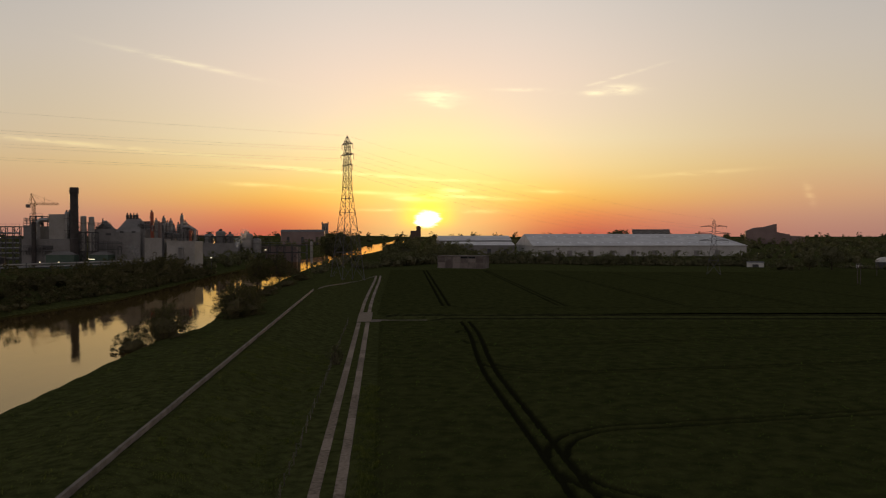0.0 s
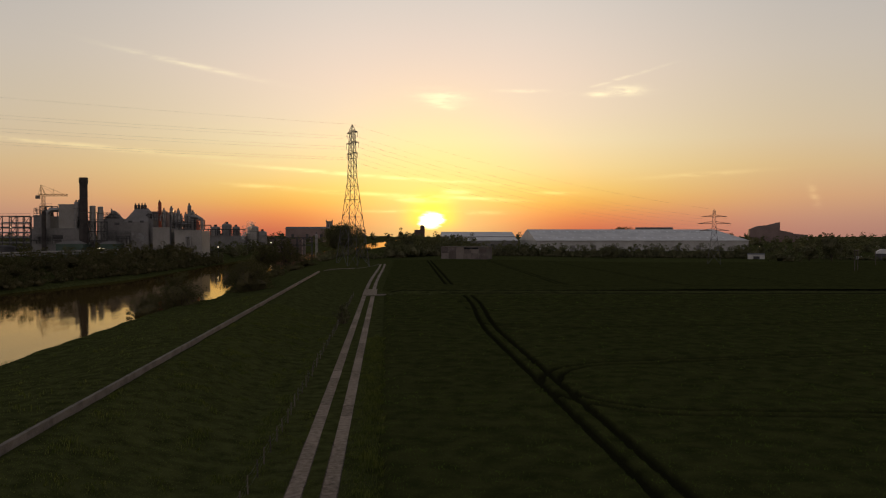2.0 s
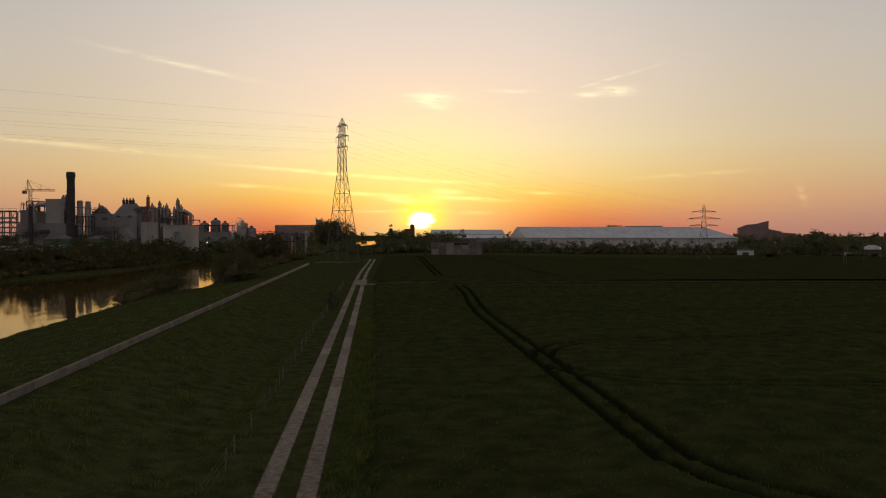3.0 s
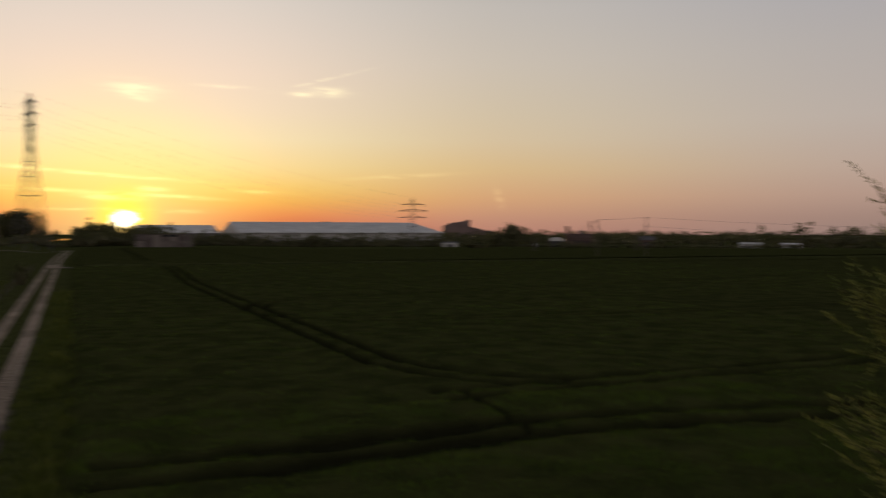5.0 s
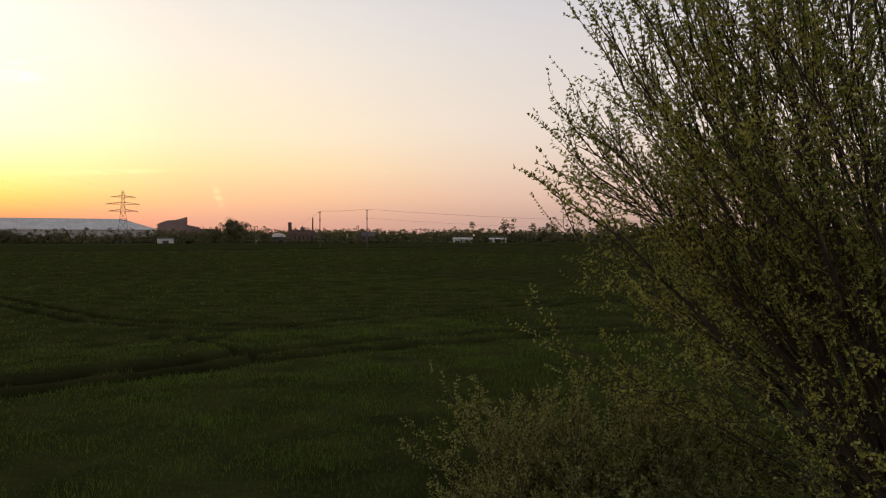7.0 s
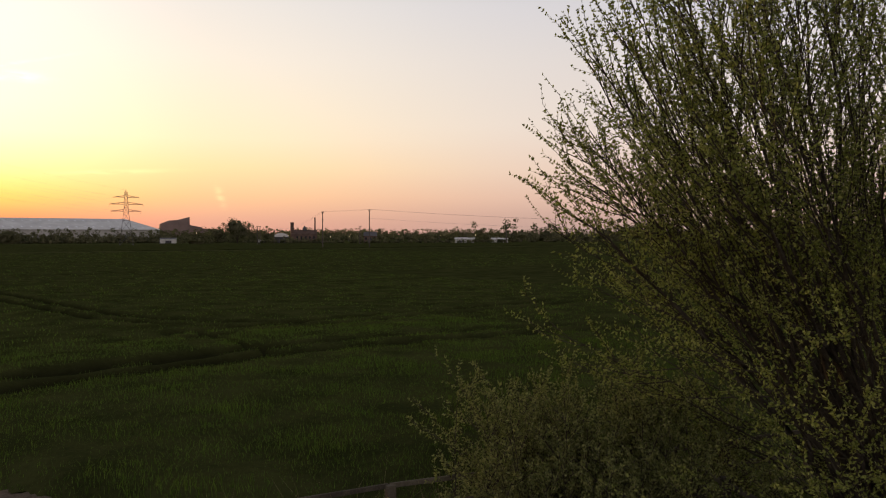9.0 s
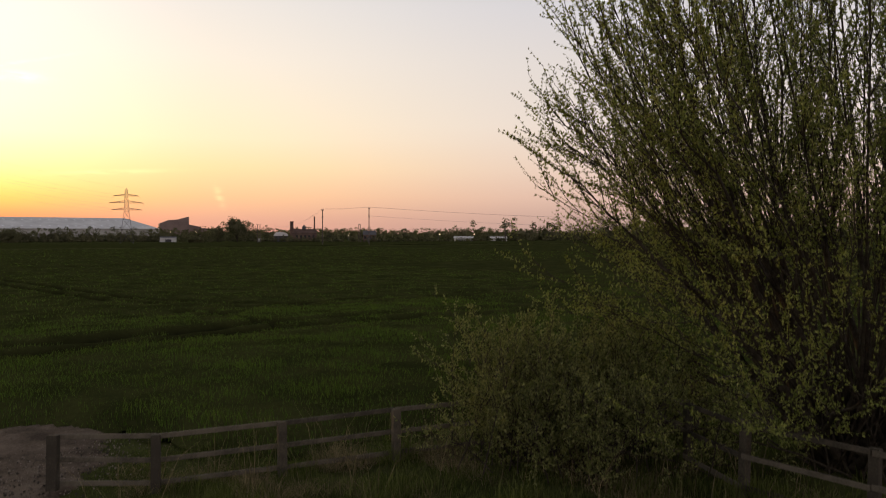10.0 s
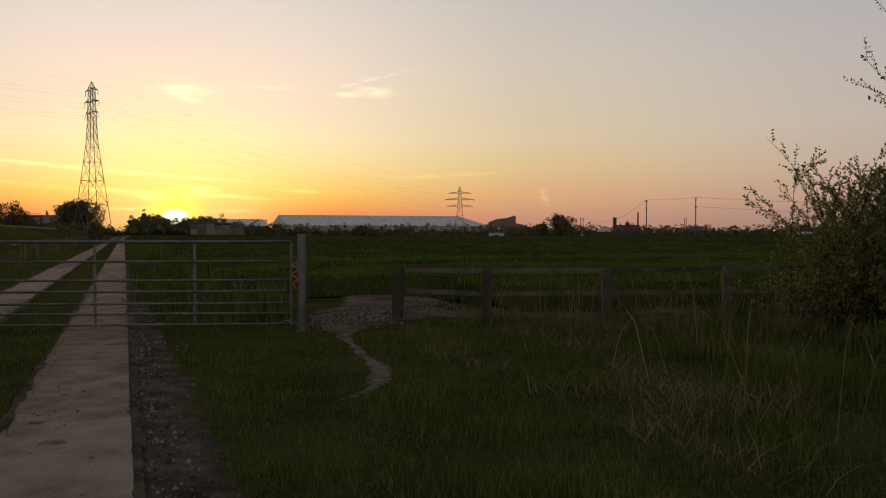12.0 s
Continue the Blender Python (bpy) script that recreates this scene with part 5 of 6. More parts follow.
def warehouse():
    w = thing("warehouse", gat(149.8, 796.6), 0, "very long pale grey warehouse with a shallow sheet roof", "warehouse")
    x0, x1, d = 0.0, 212.0, 100.0
    bm = bmesh.new()
    box(bm, x0, x1, 0, d, -0.5, 10.2)
    part("wall", bm, M_CLAD, w)
    bm = bmesh.new()
    for s in (x0, ):
        v = [bm.verts.new(p) for p in ((s + 0.01, 0, 10.2), (s + 0.01, d, 10.2), (s + 0.01, d / 2, 21.2), (s + 0.6, 0, 10.2), (s + 0.6, d, 10.2), (s + 0.6, d / 2, 21.2))]
        for f in ((0, 1, 2), (5, 4, 3), (0, 3, 4, 1), (1, 4, 5, 2), (2, 5, 3, 0)):
            bm.faces.new([v[i] for i in f])
    # the gable's shade is put into its colour by the darker cladding
    part("gable", bm, M_DARKCLAD, w, "gable end in a darker colour as shade")
    bm = bmesh.new()
    pitched(bm, x0, x1, 0, d, 10.25, 21.5, 0, 16, over=0.8)
    part("roof", bm, M_ROOF, w, "pale profiled sheet roof")
    rise = 11.25 / (d / 2 + 0.8)
    me = None
    for row, y in enumerate((9.0, 36.0)):
        for k in range(26):
            x = x0 + 6 + k * 8.0
            if y > 30 and x > x1 - 16:
                continue
            bm = bmesh.new()
            box(bm, x, x + 1.6, y, y + 4.0, 0, 0.18)
            for v in bm.verts:
                v.co.z += 10.25 + rise * (v.co.y + 0.8) + 0.02
            part("rooflight", bm, M_ROOFLIGHT, w)
    for k in range(9):
        bm = bmesh.new()
        x = x0 + 12 + k * 21
        box(bm, x, x + 5, -0.12, 0.05, -0.4, 5.5, 0.03)
        part("loading_door", bm, M_GREYCLAD, w)
    bm = bmesh.new()
    tube(bm, (x0 - 0.8, -1.0, 10.2), (x1 + 0.8, -1.0, 10.2), 0.25, 0.25, 6)
    part("gutter", bm, M_WHITE, w)
    return w


def long_shed(name, at, turn, length, depth, eave, ridge, wall, roof, label, doors=3, hip=0.0, windows=0):
    s = thing(name, at, turn, label, "building")
    bm = bmesh.new()
    box(bm, -length / 2, length / 2, 0, depth, -1.0, eave)
    part("wall", bm, wall, s)
    bm = bmesh.new()
    pitched(bm, -length / 2, length / 2, 0, depth, eave + 0.02, ridge, hip, hip, over=min(0.5, depth * 0.04))
    part("roof", bm, roof, s)
    for k in range(doors):
        x = -length / 2 + length * (k + 0.5) / doors
        bm = bmesh.new()
        box(bm, x - min(2.0, length / doors * 0.2), x + min(2.0, length / doors * 0.2), -0.12, 0.05, -0.5, eave * 0.6, 0.02)
        part("door", bm, M_DARKSTEEL, s)
    for k in range(windows):
        x = -length / 2 + length * (k + 0.5) / windows
        bm = bmesh.new()
        box(bm, x - length / windows * 0.28, x + length / windows * 0.28, -0.1, 0.05, eave * 0.45, eave * 0.8, 0.02)
        part("window", bm, M_WINDOW, s)
    return s


warehouse()
long_shed("storage_shed", gat(105, 850), 0, 70, 40, 9.0, 12.5, M_GREYCLAD, M_ROOF, "low pale storage shed beside the long warehouse", 4)
long_shed("storage_shed", gat(112, 960), 0, 84, 50, 13.0, 18.5, M_GREYCLAD, M_ROOF, "low pale storage shed beside the long warehouse", 4)
long_shed("site_office", gat(253.3, 542.2), -21, 10.6, 6, 3.0, 3.8, M_WHITE, M_SLATE, "small white site office with a dark roof", 1)
long_shed("riverside_works", gat(-111, 1217), 2, 62, 40, 19.5, 22.5, M_DARKCLAD, M_SLATE, "long dark works building near the church", 3)
long_shed("white_shed", gat(394.4, 395.5), -43, 13, 9, 2.4, 3.6, M_WHITE, M_ROOF, "white farm shed among hazy trees", 2)
long_shed("white_shed", gat(411.6, 379.3), -43, 11, 8, 2.2, 3.2, M_WHITE, M_ROOF, "white farm shed among hazy trees", 1)
long_shed("tall_store", gat(489, 1474), -16, 66, 30, 27, 29, M_GREYCLAD, M_SLATE, "grey flat-topped store beyond the warehouse", 2, windows=6)
long_shed("brick_house", gat(372, 470), -40, 9, 7, 5, 8, M_DARKBRICK, M_SLATE, "small dark brick house among the trees", 1, windows=3)


def brown_factory():
    f = thing("brown_factory", gat(764, 1621), -22, "big brown windowless factory with stepped sloping roofs", "factory")
    for name, pts, y0, y1 in (("main_hall", ((-29, 0), (-29, 26), (-12, 33), (6, 34.5), (26, 40), (29, 40), (29, 0)), 0, 60), ("side_hall", ((29.2, 0), (29.2, 24), (40, 22), (54, 19), (56, 0)), 6, 50), ("low_hall", ((56.2, 0), (56.2, 17), (82, 15), (82, 0)), 10, 40)):
        bm = bmesh.new()
        a = [bm.verts.new((x, y0, z)) for x, z in pts]
        b = [bm.verts.new((x, y1, z)) for x, z in pts]
        bm.faces.new(a)
        bm.faces.new(b[::-1])
        for k in range(len(pts)):
            j = (k + 1) % len(pts)
            bm.faces.new((a[k], b[k], b[j], a[j]))
        part(name, bm, M_DARKCLAD, f)
    return f


def dark_works():
    f = thing("old_brick_works", gat(363, 543), -30, "dark brick works with a square tower and thin chimney", "works")
    bm = bmesh.new()
    box(bm, -9, 11, 0, 9, -1, 6.5)
    pitched(bm, -9, 11, 0, 9, 6.52, 9.4, 2, 0)
    part("hall", bm, M_DARKBRICK, f)
    bm = bmesh.new()
    box(bm, -9.4, -6.8, 1, 4, -1, 14.8, 0.05)
    box(bm, -9.6, -6.6, 0.8, 4.2, 14.82, 15.3, 0.03)
    part("tower", bm, M_DARKBRICK, f)
    bm = bmesh.new()
    box(bm, 0, 3, 2, 5, 9.0, 11.4, 0.05)
    tube(bm, (1.5, 3.5, 11.4), (1.5, 3.5, 12.6), 0.8, 0.4, 8)
    part("cupola", bm, M_SLATE, f)
    bm = bmesh.new()
    tube(bm, (9.6, 4, -1), (9.6, 4, 19.3), 0.75, 0.5, 12)
    part("chimney", bm, M_DARKBRICK, f)
    for k in range(5):
        bm = bmesh.new()
        box(bm, -5 + k * 3.2, -3.6 + k * 3.2, -0.1, 0.05, 2, 4.5, 0.02)
        part("window", bm, M_WINDOW, f)
    return f


def domed_barn():
    f = thing("round_roofed_barn", gat(325.8, 514.3), -30, "round-roofed dutch barn with a dark wall for its open side", "barn")
    bm = bmesh.new()
    n = 12
    prof = [(-5, 4.2)] + [(5 * math.cos(math.pi - math.pi * k / n), 4.2 + 2.8 * math.sin(math.pi * k / n)) for k in range(1, n)] + [(5, 4.2)]
    a = [bm.verts.new((x, -0.5, z)) for x, z in prof]
    b = [bm.verts.new((x, 14, z)) for x, z in prof]
    for k in range(n):
        bm.faces.new((a[k], a[k + 1], b[k + 1], b[k]))
    bm.faces.new(a)
    bm.faces.new(b[::-1])
    part("roof", bm, M_ROOF, f)
    # solid wall in dark colour stands in for the shade of an open side
    bm = bmesh.new()
    box(bm, -4.8, 4.8, 0.2, 13.8, -1, 4.18)
    part("wall", bm, M_DARKSTEEL, f)
    for x in (-4.9, -1.6, 1.6, 4.9):
        bm = bmesh.new()
        box(bm, x - 0.12, x + 0.12, -0.2, 0.1, -1, 4.18)
        part("post", bm, M_GALV, f)
    return f


def white_van():
    v = thing("white_van", gat(312, 519), 15, "white panel van parked beside twin poles", "van")
    bm = bmesh.new()
    prof = ((-2.4, 0.4), (-2.4, 2.1), (-2.2, 2.3), (1.0, 2.3), (1.7, 1.45), (2.5, 1.2), (2.6, 0.4))
    a = [bm.verts.new((x, -0.9, z)) for x, z in prof]
    b = [bm.verts.new((x, 0.9, z)) for x, z in prof]
    bm.faces.new(a)
    bm.faces.new(b[::-1])
    for k in range(len(prof)):
        j = (k + 1) % len(prof)
        bm.faces.new((a[k], b[k], b[j], a[j]))
    part("body", bm, M_WHITE, v)
    for x in (-1.6, 1.6):
        for s in (-0.92, 0.78):
            bm = bmesh.new()
            tube(bm, (x, s, 0.35), (x, s + 0.15, 0.35), 0.35, 0.35, 12)
            part("wheel", bm, M_DARKSTEEL, v)
    bm = bmesh.new()
    box(bm, 0.3, 1.1, -0.93, -0.89, 1.45, 2.0)
    part("window", bm, M_WINDOW, v)
    return v


def church():
    c = thing("church", gat(-92, 1412), 10, "distant limestone church with a square pinnacled tower", "church")
    bm = bmesh.new()
    box(bm, -5, 5, -5, 5, -1, 31.5)
    box(bm, -5.3, 5.3, -5.3, 5.3, 31.5, 32.6)
    for k in range(5):
        for y in (-5.2, 4.4):
            box(bm, -5.2 + k * 2.4, -4.2 + k * 2.4, y, y + 0.8, 32.62, 33.8)
    part("tower", bm, M_STONE, c)
    for x in (-4.8, 4.8):
        for y in (-4.8, 4.8):
            bm = bmesh.new()
            tube(bm, (x, y, 32.6), (x, y, 37.0), 0.8, 0.1, 6)
            part("pinnacle", bm, M_STONE, c)
    bm = bmesh.new()
    box(bm, -32, -5.1, -6, 6, -1, 16)
    pitched(bm, -32, -5.1, -6, 6, 16.05, 22)
    part("nave", bm, M_SLATE, c)
    for k in range(4):
        bm = bmesh.new()
        tube(bm, (-31 + k * 6, -6, 15), (-31 + k * 6, -6, 24), 0.8, 0.1, 6)
        part("pinnacle", bm, M_STONE, c)
    for s in (-1, 1):
        bm = bmesh.new()
        box(bm, s * 2 - 0.8, s * 2 + 0.8, -5.1, -4.9, 22, 28)
        part("louvre", bm, M_DARKSTEEL, c)
    return c


def panel_store():
    """The stained concrete store at the field's far side."""
    p = thing("concrete_store", gat(37.5, 500), -24, "stained grey concrete panel store with a bay coloured dark", "building")
    n, wdt, h = 6, 4.75, 3.5
    bm = bmesh.new()
    box(bm, 0.1, n * wdt - 0.1, 0.15, 12, -1, 6.9)
    part("core", bm, M_BLOCK, p)
    for k in range(n):
        for j in range(2):
            if j == 1 and k in (3, 4):
                bm = bmesh.new()
                box(bm, k * wdt + 0.08, (k + 1) * wdt - 0.08, 0.0, 0.3, 3.55, 5.9, 0.04)
                part("panel", bm, M_BLOCK, p)
                # near-black slab painted as the shade inside an open bay
                bm = bmesh.new()
                box(bm, k * wdt, (k + 1) * wdt, 0.05, 0.2, 5.95, 6.95)
                part("dark_bay", bm, M_WINDOW, p, "dark slab standing in for the shade of an open gap")
                continue
            bm = bmesh.new()
            box(bm, k * wdt + 0.08, (k + 1) * wdt - 0.08, 0.0, 0.3, j * h - 0.6 * (j == 0) + 0.05, (j + 1) * h - 0.05, 0.04)
            part("panel", bm, M_BLOCK, p)
        bm = bmesh.new()
        box(bm, k * wdt - 0.14, k * wdt + 0.14, -0.18, 0.14, -0.8, 7.1, 0.03)
        part("post", bm, M_WALL, p)
    bm = bmesh.new()
    box(bm, -0.4, n * wdt + 0.4, -0.3, 12.4, 7.12, 7.45, 0.05)
    part("roof", bm, M_BLOCK, p)
    return p


def sun_tower():
    t = thing("grain_tower", gat(104, 2300), 0, "dark square tower showing against the sun", "tower")
    bm = bmesh.new()
    box(bm, -6, 6, -6, 6, -1, 37, 0.1)
    pitched(bm, -6, 6, -6, 6, 37.02, 40.0, 0, 3)
    part("shaft", bm, M_DARKBRICK, t)
    bm = bmesh.new()
    box(bm, -22, -6.1, -6, 8, -1, 27, 0.1)
    part("annex", bm, M_DARKBRICK, t)
    return t


brown_factory()
dark_works()
domed_barn()
white_van()
church()
panel_store()
sun_tower()


def street_lamp(at, h=8.0):
    l = thing("street_lamp", at, 0, "distant lit lamp on a slim steel column", "street lamp", "lit lamps beyond the field")
    bm = bmesh.new()
    tube(bm, (0, 0, -0.5), (0, 0, h), 0.09, 0.06, 6)
    part("column", bm, M_GALV, l)
    bm = bmesh.new()
    tube(bm, (0, 0, h), (0.1, -0.7, h + 0.15), 0.05, 0.05, 5)
    part("arm", bm, M_GALV, l)
    bm = bmesh.new()
    dome(bm, (0.1, -0.8, h), 0.28, 0.22, 8, 3)
    part("lamp", bm, M_STREET, l, "glowing warm lamp head")
    return l


for x, y, h in ((300, 640, 7), (322, 640, 7), (352, 630, 7), (398, 390, 5), (372, 520, 4), (384, 512, 4), (350, 545, 5), (420, 560, 6), (440, 470, 5)):
    street_lamp(gat(x, y), h)

# ---- the riverside works; the origin is the foot of its chimney ----
FX, FY, FT, FK = -152.0, 440.0, -3.6, 1.0


def plant(name, label, category="plant building"):
    t = thing(name, (FX, FY, 2.0), FT, label, category, "riverside works")
    t.scale = (FK, FK, FK)
    return t


def chimney_stack():
    s = plant("brick_chimney", "tall dark sooty brick chimney with a flared head", "chimney")
    bm = bmesh.new()
    tube(bm, (0, 0, -1), (0, 0, 38.5), 2.15, 1.95, 20)
    part("shaft", bm, M_STACK, s, smooth=False)
    bm = bmesh.new()
    tube(bm, (0, 0, 38.5), (0, 0, 40.0), 1.98, 2.3, 20)
    tube(bm, (0, 0, 40.02), (0, 0, 42.2), 2.3, 2.15, 20)
    part("head", bm, M_STACK, s)
    for z in (8, 16, 24, 32):
        bm = bmesh.new()
        tube(bm, (0, 0, z), (0, 0, z + 0.25), 2.22, 2.22, 20)
        part("band", bm, M_DARKSTEEL, s)
    return s


def block(name, x0, x1, y0, y1, top, mat, label, roof=None, ribs=0, windows=()):
    b = plant(name, label)
    lean = -0.36 * y0
    x0, x1, windows = x0 + lean, x1 + lean, [(x + lean, z, w, h) for x, z, w, h in windows]
    bm = bmesh.new()
    box(bm, x0, x1, y0, y1, -2.5, top, 0.08)
    part("wall", bm, mat, b)
    if roof:
        bm = bmesh.new()
        pitched(bm, x0, x1, y0, y1, top + 0.02, roof, min(3.2, (x1 - x0) * 0.3), min(3.2, (x1 - x0) * 0.3))
        part("roof", bm, M_GREYCLAD, b)
    else:
        bm = bmesh.new()
        box(bm, x0 - 0.15, x1 + 0.15, y0 - 0.15, y0 + 0.15, top, top + 0.5)
        part("parapet", bm, mat, b)
    for k in range(ribs):
        bm = bmesh.new()
        x = x0 + (x1 - x0) * (k + 0.5) / ribs
        box(bm, x - 0.08, x + 0.08, y0 - 0.1, y0 + 0.02, -2, top - 0.1)
        part("rib", bm, mat, b)
    for x, z, w, h in windows:
        bm = bmesh.new()
        box(bm, x - w / 2, x + w / 2, y0 - 0.06, y0 + 0.04, z, z + h)
        part("louvre", bm, M_DARKSTEEL, b)
    return b


def vessel(x, y, z0, z1, r, mat, label, cap=0.6, rings=3, stub=True):
    v = plant("vessel", label, "vessel")
    x -= 0.36 * y
    bm = bmesh.new()
    tube(bm, (x, y, z0), (x, y, z1), r, r, 14)
    part("shell", bm, mat, v, smooth=False)
    bm = bmesh.new()
    dome(bm, (x, y, z1), r, cap, 14, 4)
    part("cap", bm, mat, v, smooth=True)
    for k in range(rings):
        bm = bmesh.new()
        z = z0 + (z1 - z0) * (k + 1) / (rings + 0.5)
        tube(bm, (x, y, z), (x, y, z + 0.15), r + 0.35, r + 0.35, 14)
        part("gallery", bm, M_DARKSTEEL, v)
    if stub:
        bm = bmesh.new()
        tube(bm, (x, y, z1 + cap * 0.8), (x, y, z1 + cap + 0.9), r * 0.3, r * 0.3, 8)
        tube(bm, (x - r * 0.5, y, z1 + cap * 0.5), (x - r * 0.5, y, z1 + cap + 0.6), 0.12, 0.12, 6)
        part("vent", bm, M_DARKSTEEL, v)
    return v


def steel_frame(x0, x1, y0, y1, top, floors, bays, label):
    f = plant("steel_frame", label, "steel frame")
    x0, x1 = x0 - 0.36 * y0, x1 - 0.36 * y0
    xs = [x0 + (x1 - x0) * k / bays for k in range(bays + 1)]
    for x in xs:
        for y in (y0, y1):
            bm = bmesh.new()
            box(bm, x - 0.2, x + 0.2, y - 0.2, y + 0.2, -2.5, top)
            part("column", bm, M_DARKSTEEL, f)
    for k in range(floors):
        z = top * (k + 1) / floors
        for y in (y0, y1):
            bm = bmesh.new()
            box(bm, x0, x1, y - 0.15, y + 0.15, z - 0.45, z)
            part("beam", bm, M_DARKSTEEL, f)
        bm = bmesh.new()
        for x in xs:
            tube(bm, (x, y0, z + 1.1), (x, y0, z), 0.05, 0.05, 4)
        tube(bm, (x0, y0, z + 1.1), (x1, y0, z + 1.1), 0.06, 0.06, 4)
        part("handrail", bm, M_GALV, f)
    for k in range(0, bays, 2):
        for j in range(floors):
            a, b = top * j / floors, top * (j + 1) / floors
            bm = bmesh.new()
            tube(bm, (xs[k], y0, a), (xs[k + 1], y0, b), 0.12, 0.12, 4)
            tube(bm, (xs[k + 1], y0, a), (xs[k], y0, b), 0.12, 0.12, 4)
            part("brace", bm, M_DARKSTEEL, f)
    return f


def duct(pts, r, mat, label):
    d = plant("duct", label, "duct")
    pts = [(x - 0.36 * y, y, z) for x, y, z in pts]
    for a, b in zip(pts, pts[1:]):
        bm = bmesh.new()
        tube(bm, a, b, r, r, 12)
        part("length", bm, mat, d, smooth=False)
    for p in pts[1:-1]:
        bm = bmesh.new()
        bmesh.ops.create_uvsphere(bm, u_segments=12, v_segments=8, radius=r * 1.03, matrix=Matrix.Translation(p))
        part("elbow", bm, mat, d, smooth=True)
    return d


def tower_crane():
    c = plant("tower_crane", "yellow lattice luffing crane above the works", "crane")
    m = material("crane_yellow", (0.16, 0.075, 0.018), (0.26, 0.13, 0.03), 0.5, 0.6, bump=0)
    x, y = -44.5, 50.0
    for name, a, b, w in (("mast", (x, y, -2), (x, y, 35.2), 0.7), ("jib", (x - 3, y, 35.5), (x + 14, y, 35.5), 0.5)):
        bm = bmesh.new()
        a, b = Vector(a), Vector(b)
        n = int((b - a).length / 2.0)
        up = name == "mast"
        offs = [Vector((sx * w, sy * w, 0)) if up else Vector((0, sx * w, sy * w)) for sx in (-1, 1) for sy in (-1, 1)]
        for o in offs:
            tube(bm, a + o, b + o, 0.13, 0.13, 4)
        for k in range(n):
            p, q = a.lerp(b, k / n), a.lerp(b, (k + 1) / n)
            for i, j in ((0, 1), (2, 3), (0, 2), (1, 3)):
                tube(bm, p + offs[i], q + offs[j], 0.07, 0.07, 3)
        part(name, bm, m, c)
    bm = bmesh.new()
    top = Vector((x - 1.5, y, 41.5))
    for s in (-0.7, 0.7):
        tube(bm, (x - 1.2, y + s, 35.6), top, 0.15, 0.12, 4)
        tube(bm, (x + 1.2, y + s, 35.6), top, 0.12, 0.10, 4)
    part("head", bm, m, c)
    bm = bmesh.new()
    for e in ((x + 6, y, 36.0), (x + 12, y, 36.0), (x - 3, y, 35.8)):
        tube(bm, top, e, 0.06, 0.06, 4)
    tube(bm, (x + 6, y, 36.0), (x + 6, y, 39.5), 0.12, 0.1, 4)
    part("stay", bm, m, c)
    bm = bmesh.new()
    box(bm, x - 4.2, x - 2.2, y - 0.9, y + 0.9, 33.4, 35.3, 0.05)
    part("counterweight", bm, M_WALL, c)
    return c


def works_lamp(x, y, z, w=0.5):
    l = plant("works_lamp", "bright floodlight fixed on the works", "lamp")
    x -= 0.36 * y
    bm = bmesh.new()
    tube(bm, (x, y + 0.2, -2.4), (x, y + 0.2, z), 0.1, 0.08, 6)
    part("column", bm, M_GALV, l)
    bm = bmesh.new()
    box(bm, x - w, x + w, y, y + 0.3, z, z + 0.35, 0.05)
    part("housing", bm, M_DARKSTEEL, l)
    bm = bmesh.new()
    box(bm, x - w * 0.9, x + w * 0.9, y - 0.06, y - 0.01, z + 0.03, z + 0.32)
    part("lens", bm, M_LAMP, l, "glowing warm lens")
    return l


chimney_stack()
block("boiler_house", -27.2, -2.6, 2, 22, 15.5, M_GREYCLAD, "large grey boiler house below the chimney", windows=((-14, 10.5, 6, 2), (-6, 3, 3, 4)))
block("upper_house", -27.0, -18.2, 8, 22, 22.5, M_GREYCLAD, "grey upper storey of the boiler house")
filter_house = block("filter_house", -13.6, -5.4, 6, 16, 28.2, M_PALECLAD, "tall pale ribbed filter house", ribs=7)
# sheets added on this side alone, brighter to carry the sunset's light
bm = bmesh.new()
for k in range(9):
    box(bm, -7.51, -7.44, 6.3 + 1.06 * k, 7.3 + 1.06 * k, 15.6, 28.0, 0.02)
part("side_sheet", bm, M_BRIGHTSHEET, filter_house, "added brighter metal sheets for the sunset on this side")
block("process_hall", 6.5, 36, 6, 34, 20.5, M_GREYCLAD, "wide grey process hall with high louvres", windows=((17, 17.8, 2.6, 1.2), (26, 17.8, 2.6, 1.2)))
block("hopper_house", 20.5, 33.5, 4, 22, 19.5, M_GREYCLAD, "grey hopper house with sloping shoulders", roof=26.8, windows=((24, 19.0, 2, 1), (30, 19.0, 2, 1)))
block("dark_silo_house", 31, 44, 24, 38, 24.8, M_DARKCLAD, "dark square silo house behind the hall")
# added pale block: the light on the hall's right wall, put into colour
block("lit_hall_wall", 35.6, 44.5, 0, 14, 16.0, M_PALECLAD, "pale block standing in for the hall's lit wall", ribs=4)
block("packing_house", 46.8, 61, -1, 14, 14.6, M_PALECLAD, "pale square packing house with pipework on top")
block("green_store", -14, 0, -6, 4, 8.0, material("green_sheeting", (0.03, 0.055, 0.04), (0.06, 0.09, 0.065), 0.2, 0.7), "low dark green store by the chimney", roof=9.6)
block("green_store", 7.5, 17, -4, 6, 8.0, material("green_sheeting", (0.03, 0.055, 0.04), (0.06, 0.09, 0.065), 0.2, 0.7), "low dark green store by the chimney", roof=9.6)
steel_frame(-46, -28, 2, 18, 22.5, 4, 5, "open dark steel process frame with pipework")
steel_frame(-24, -17.5, 12, 18, 28.0, 5, 2, "open steel frame above the boiler house")
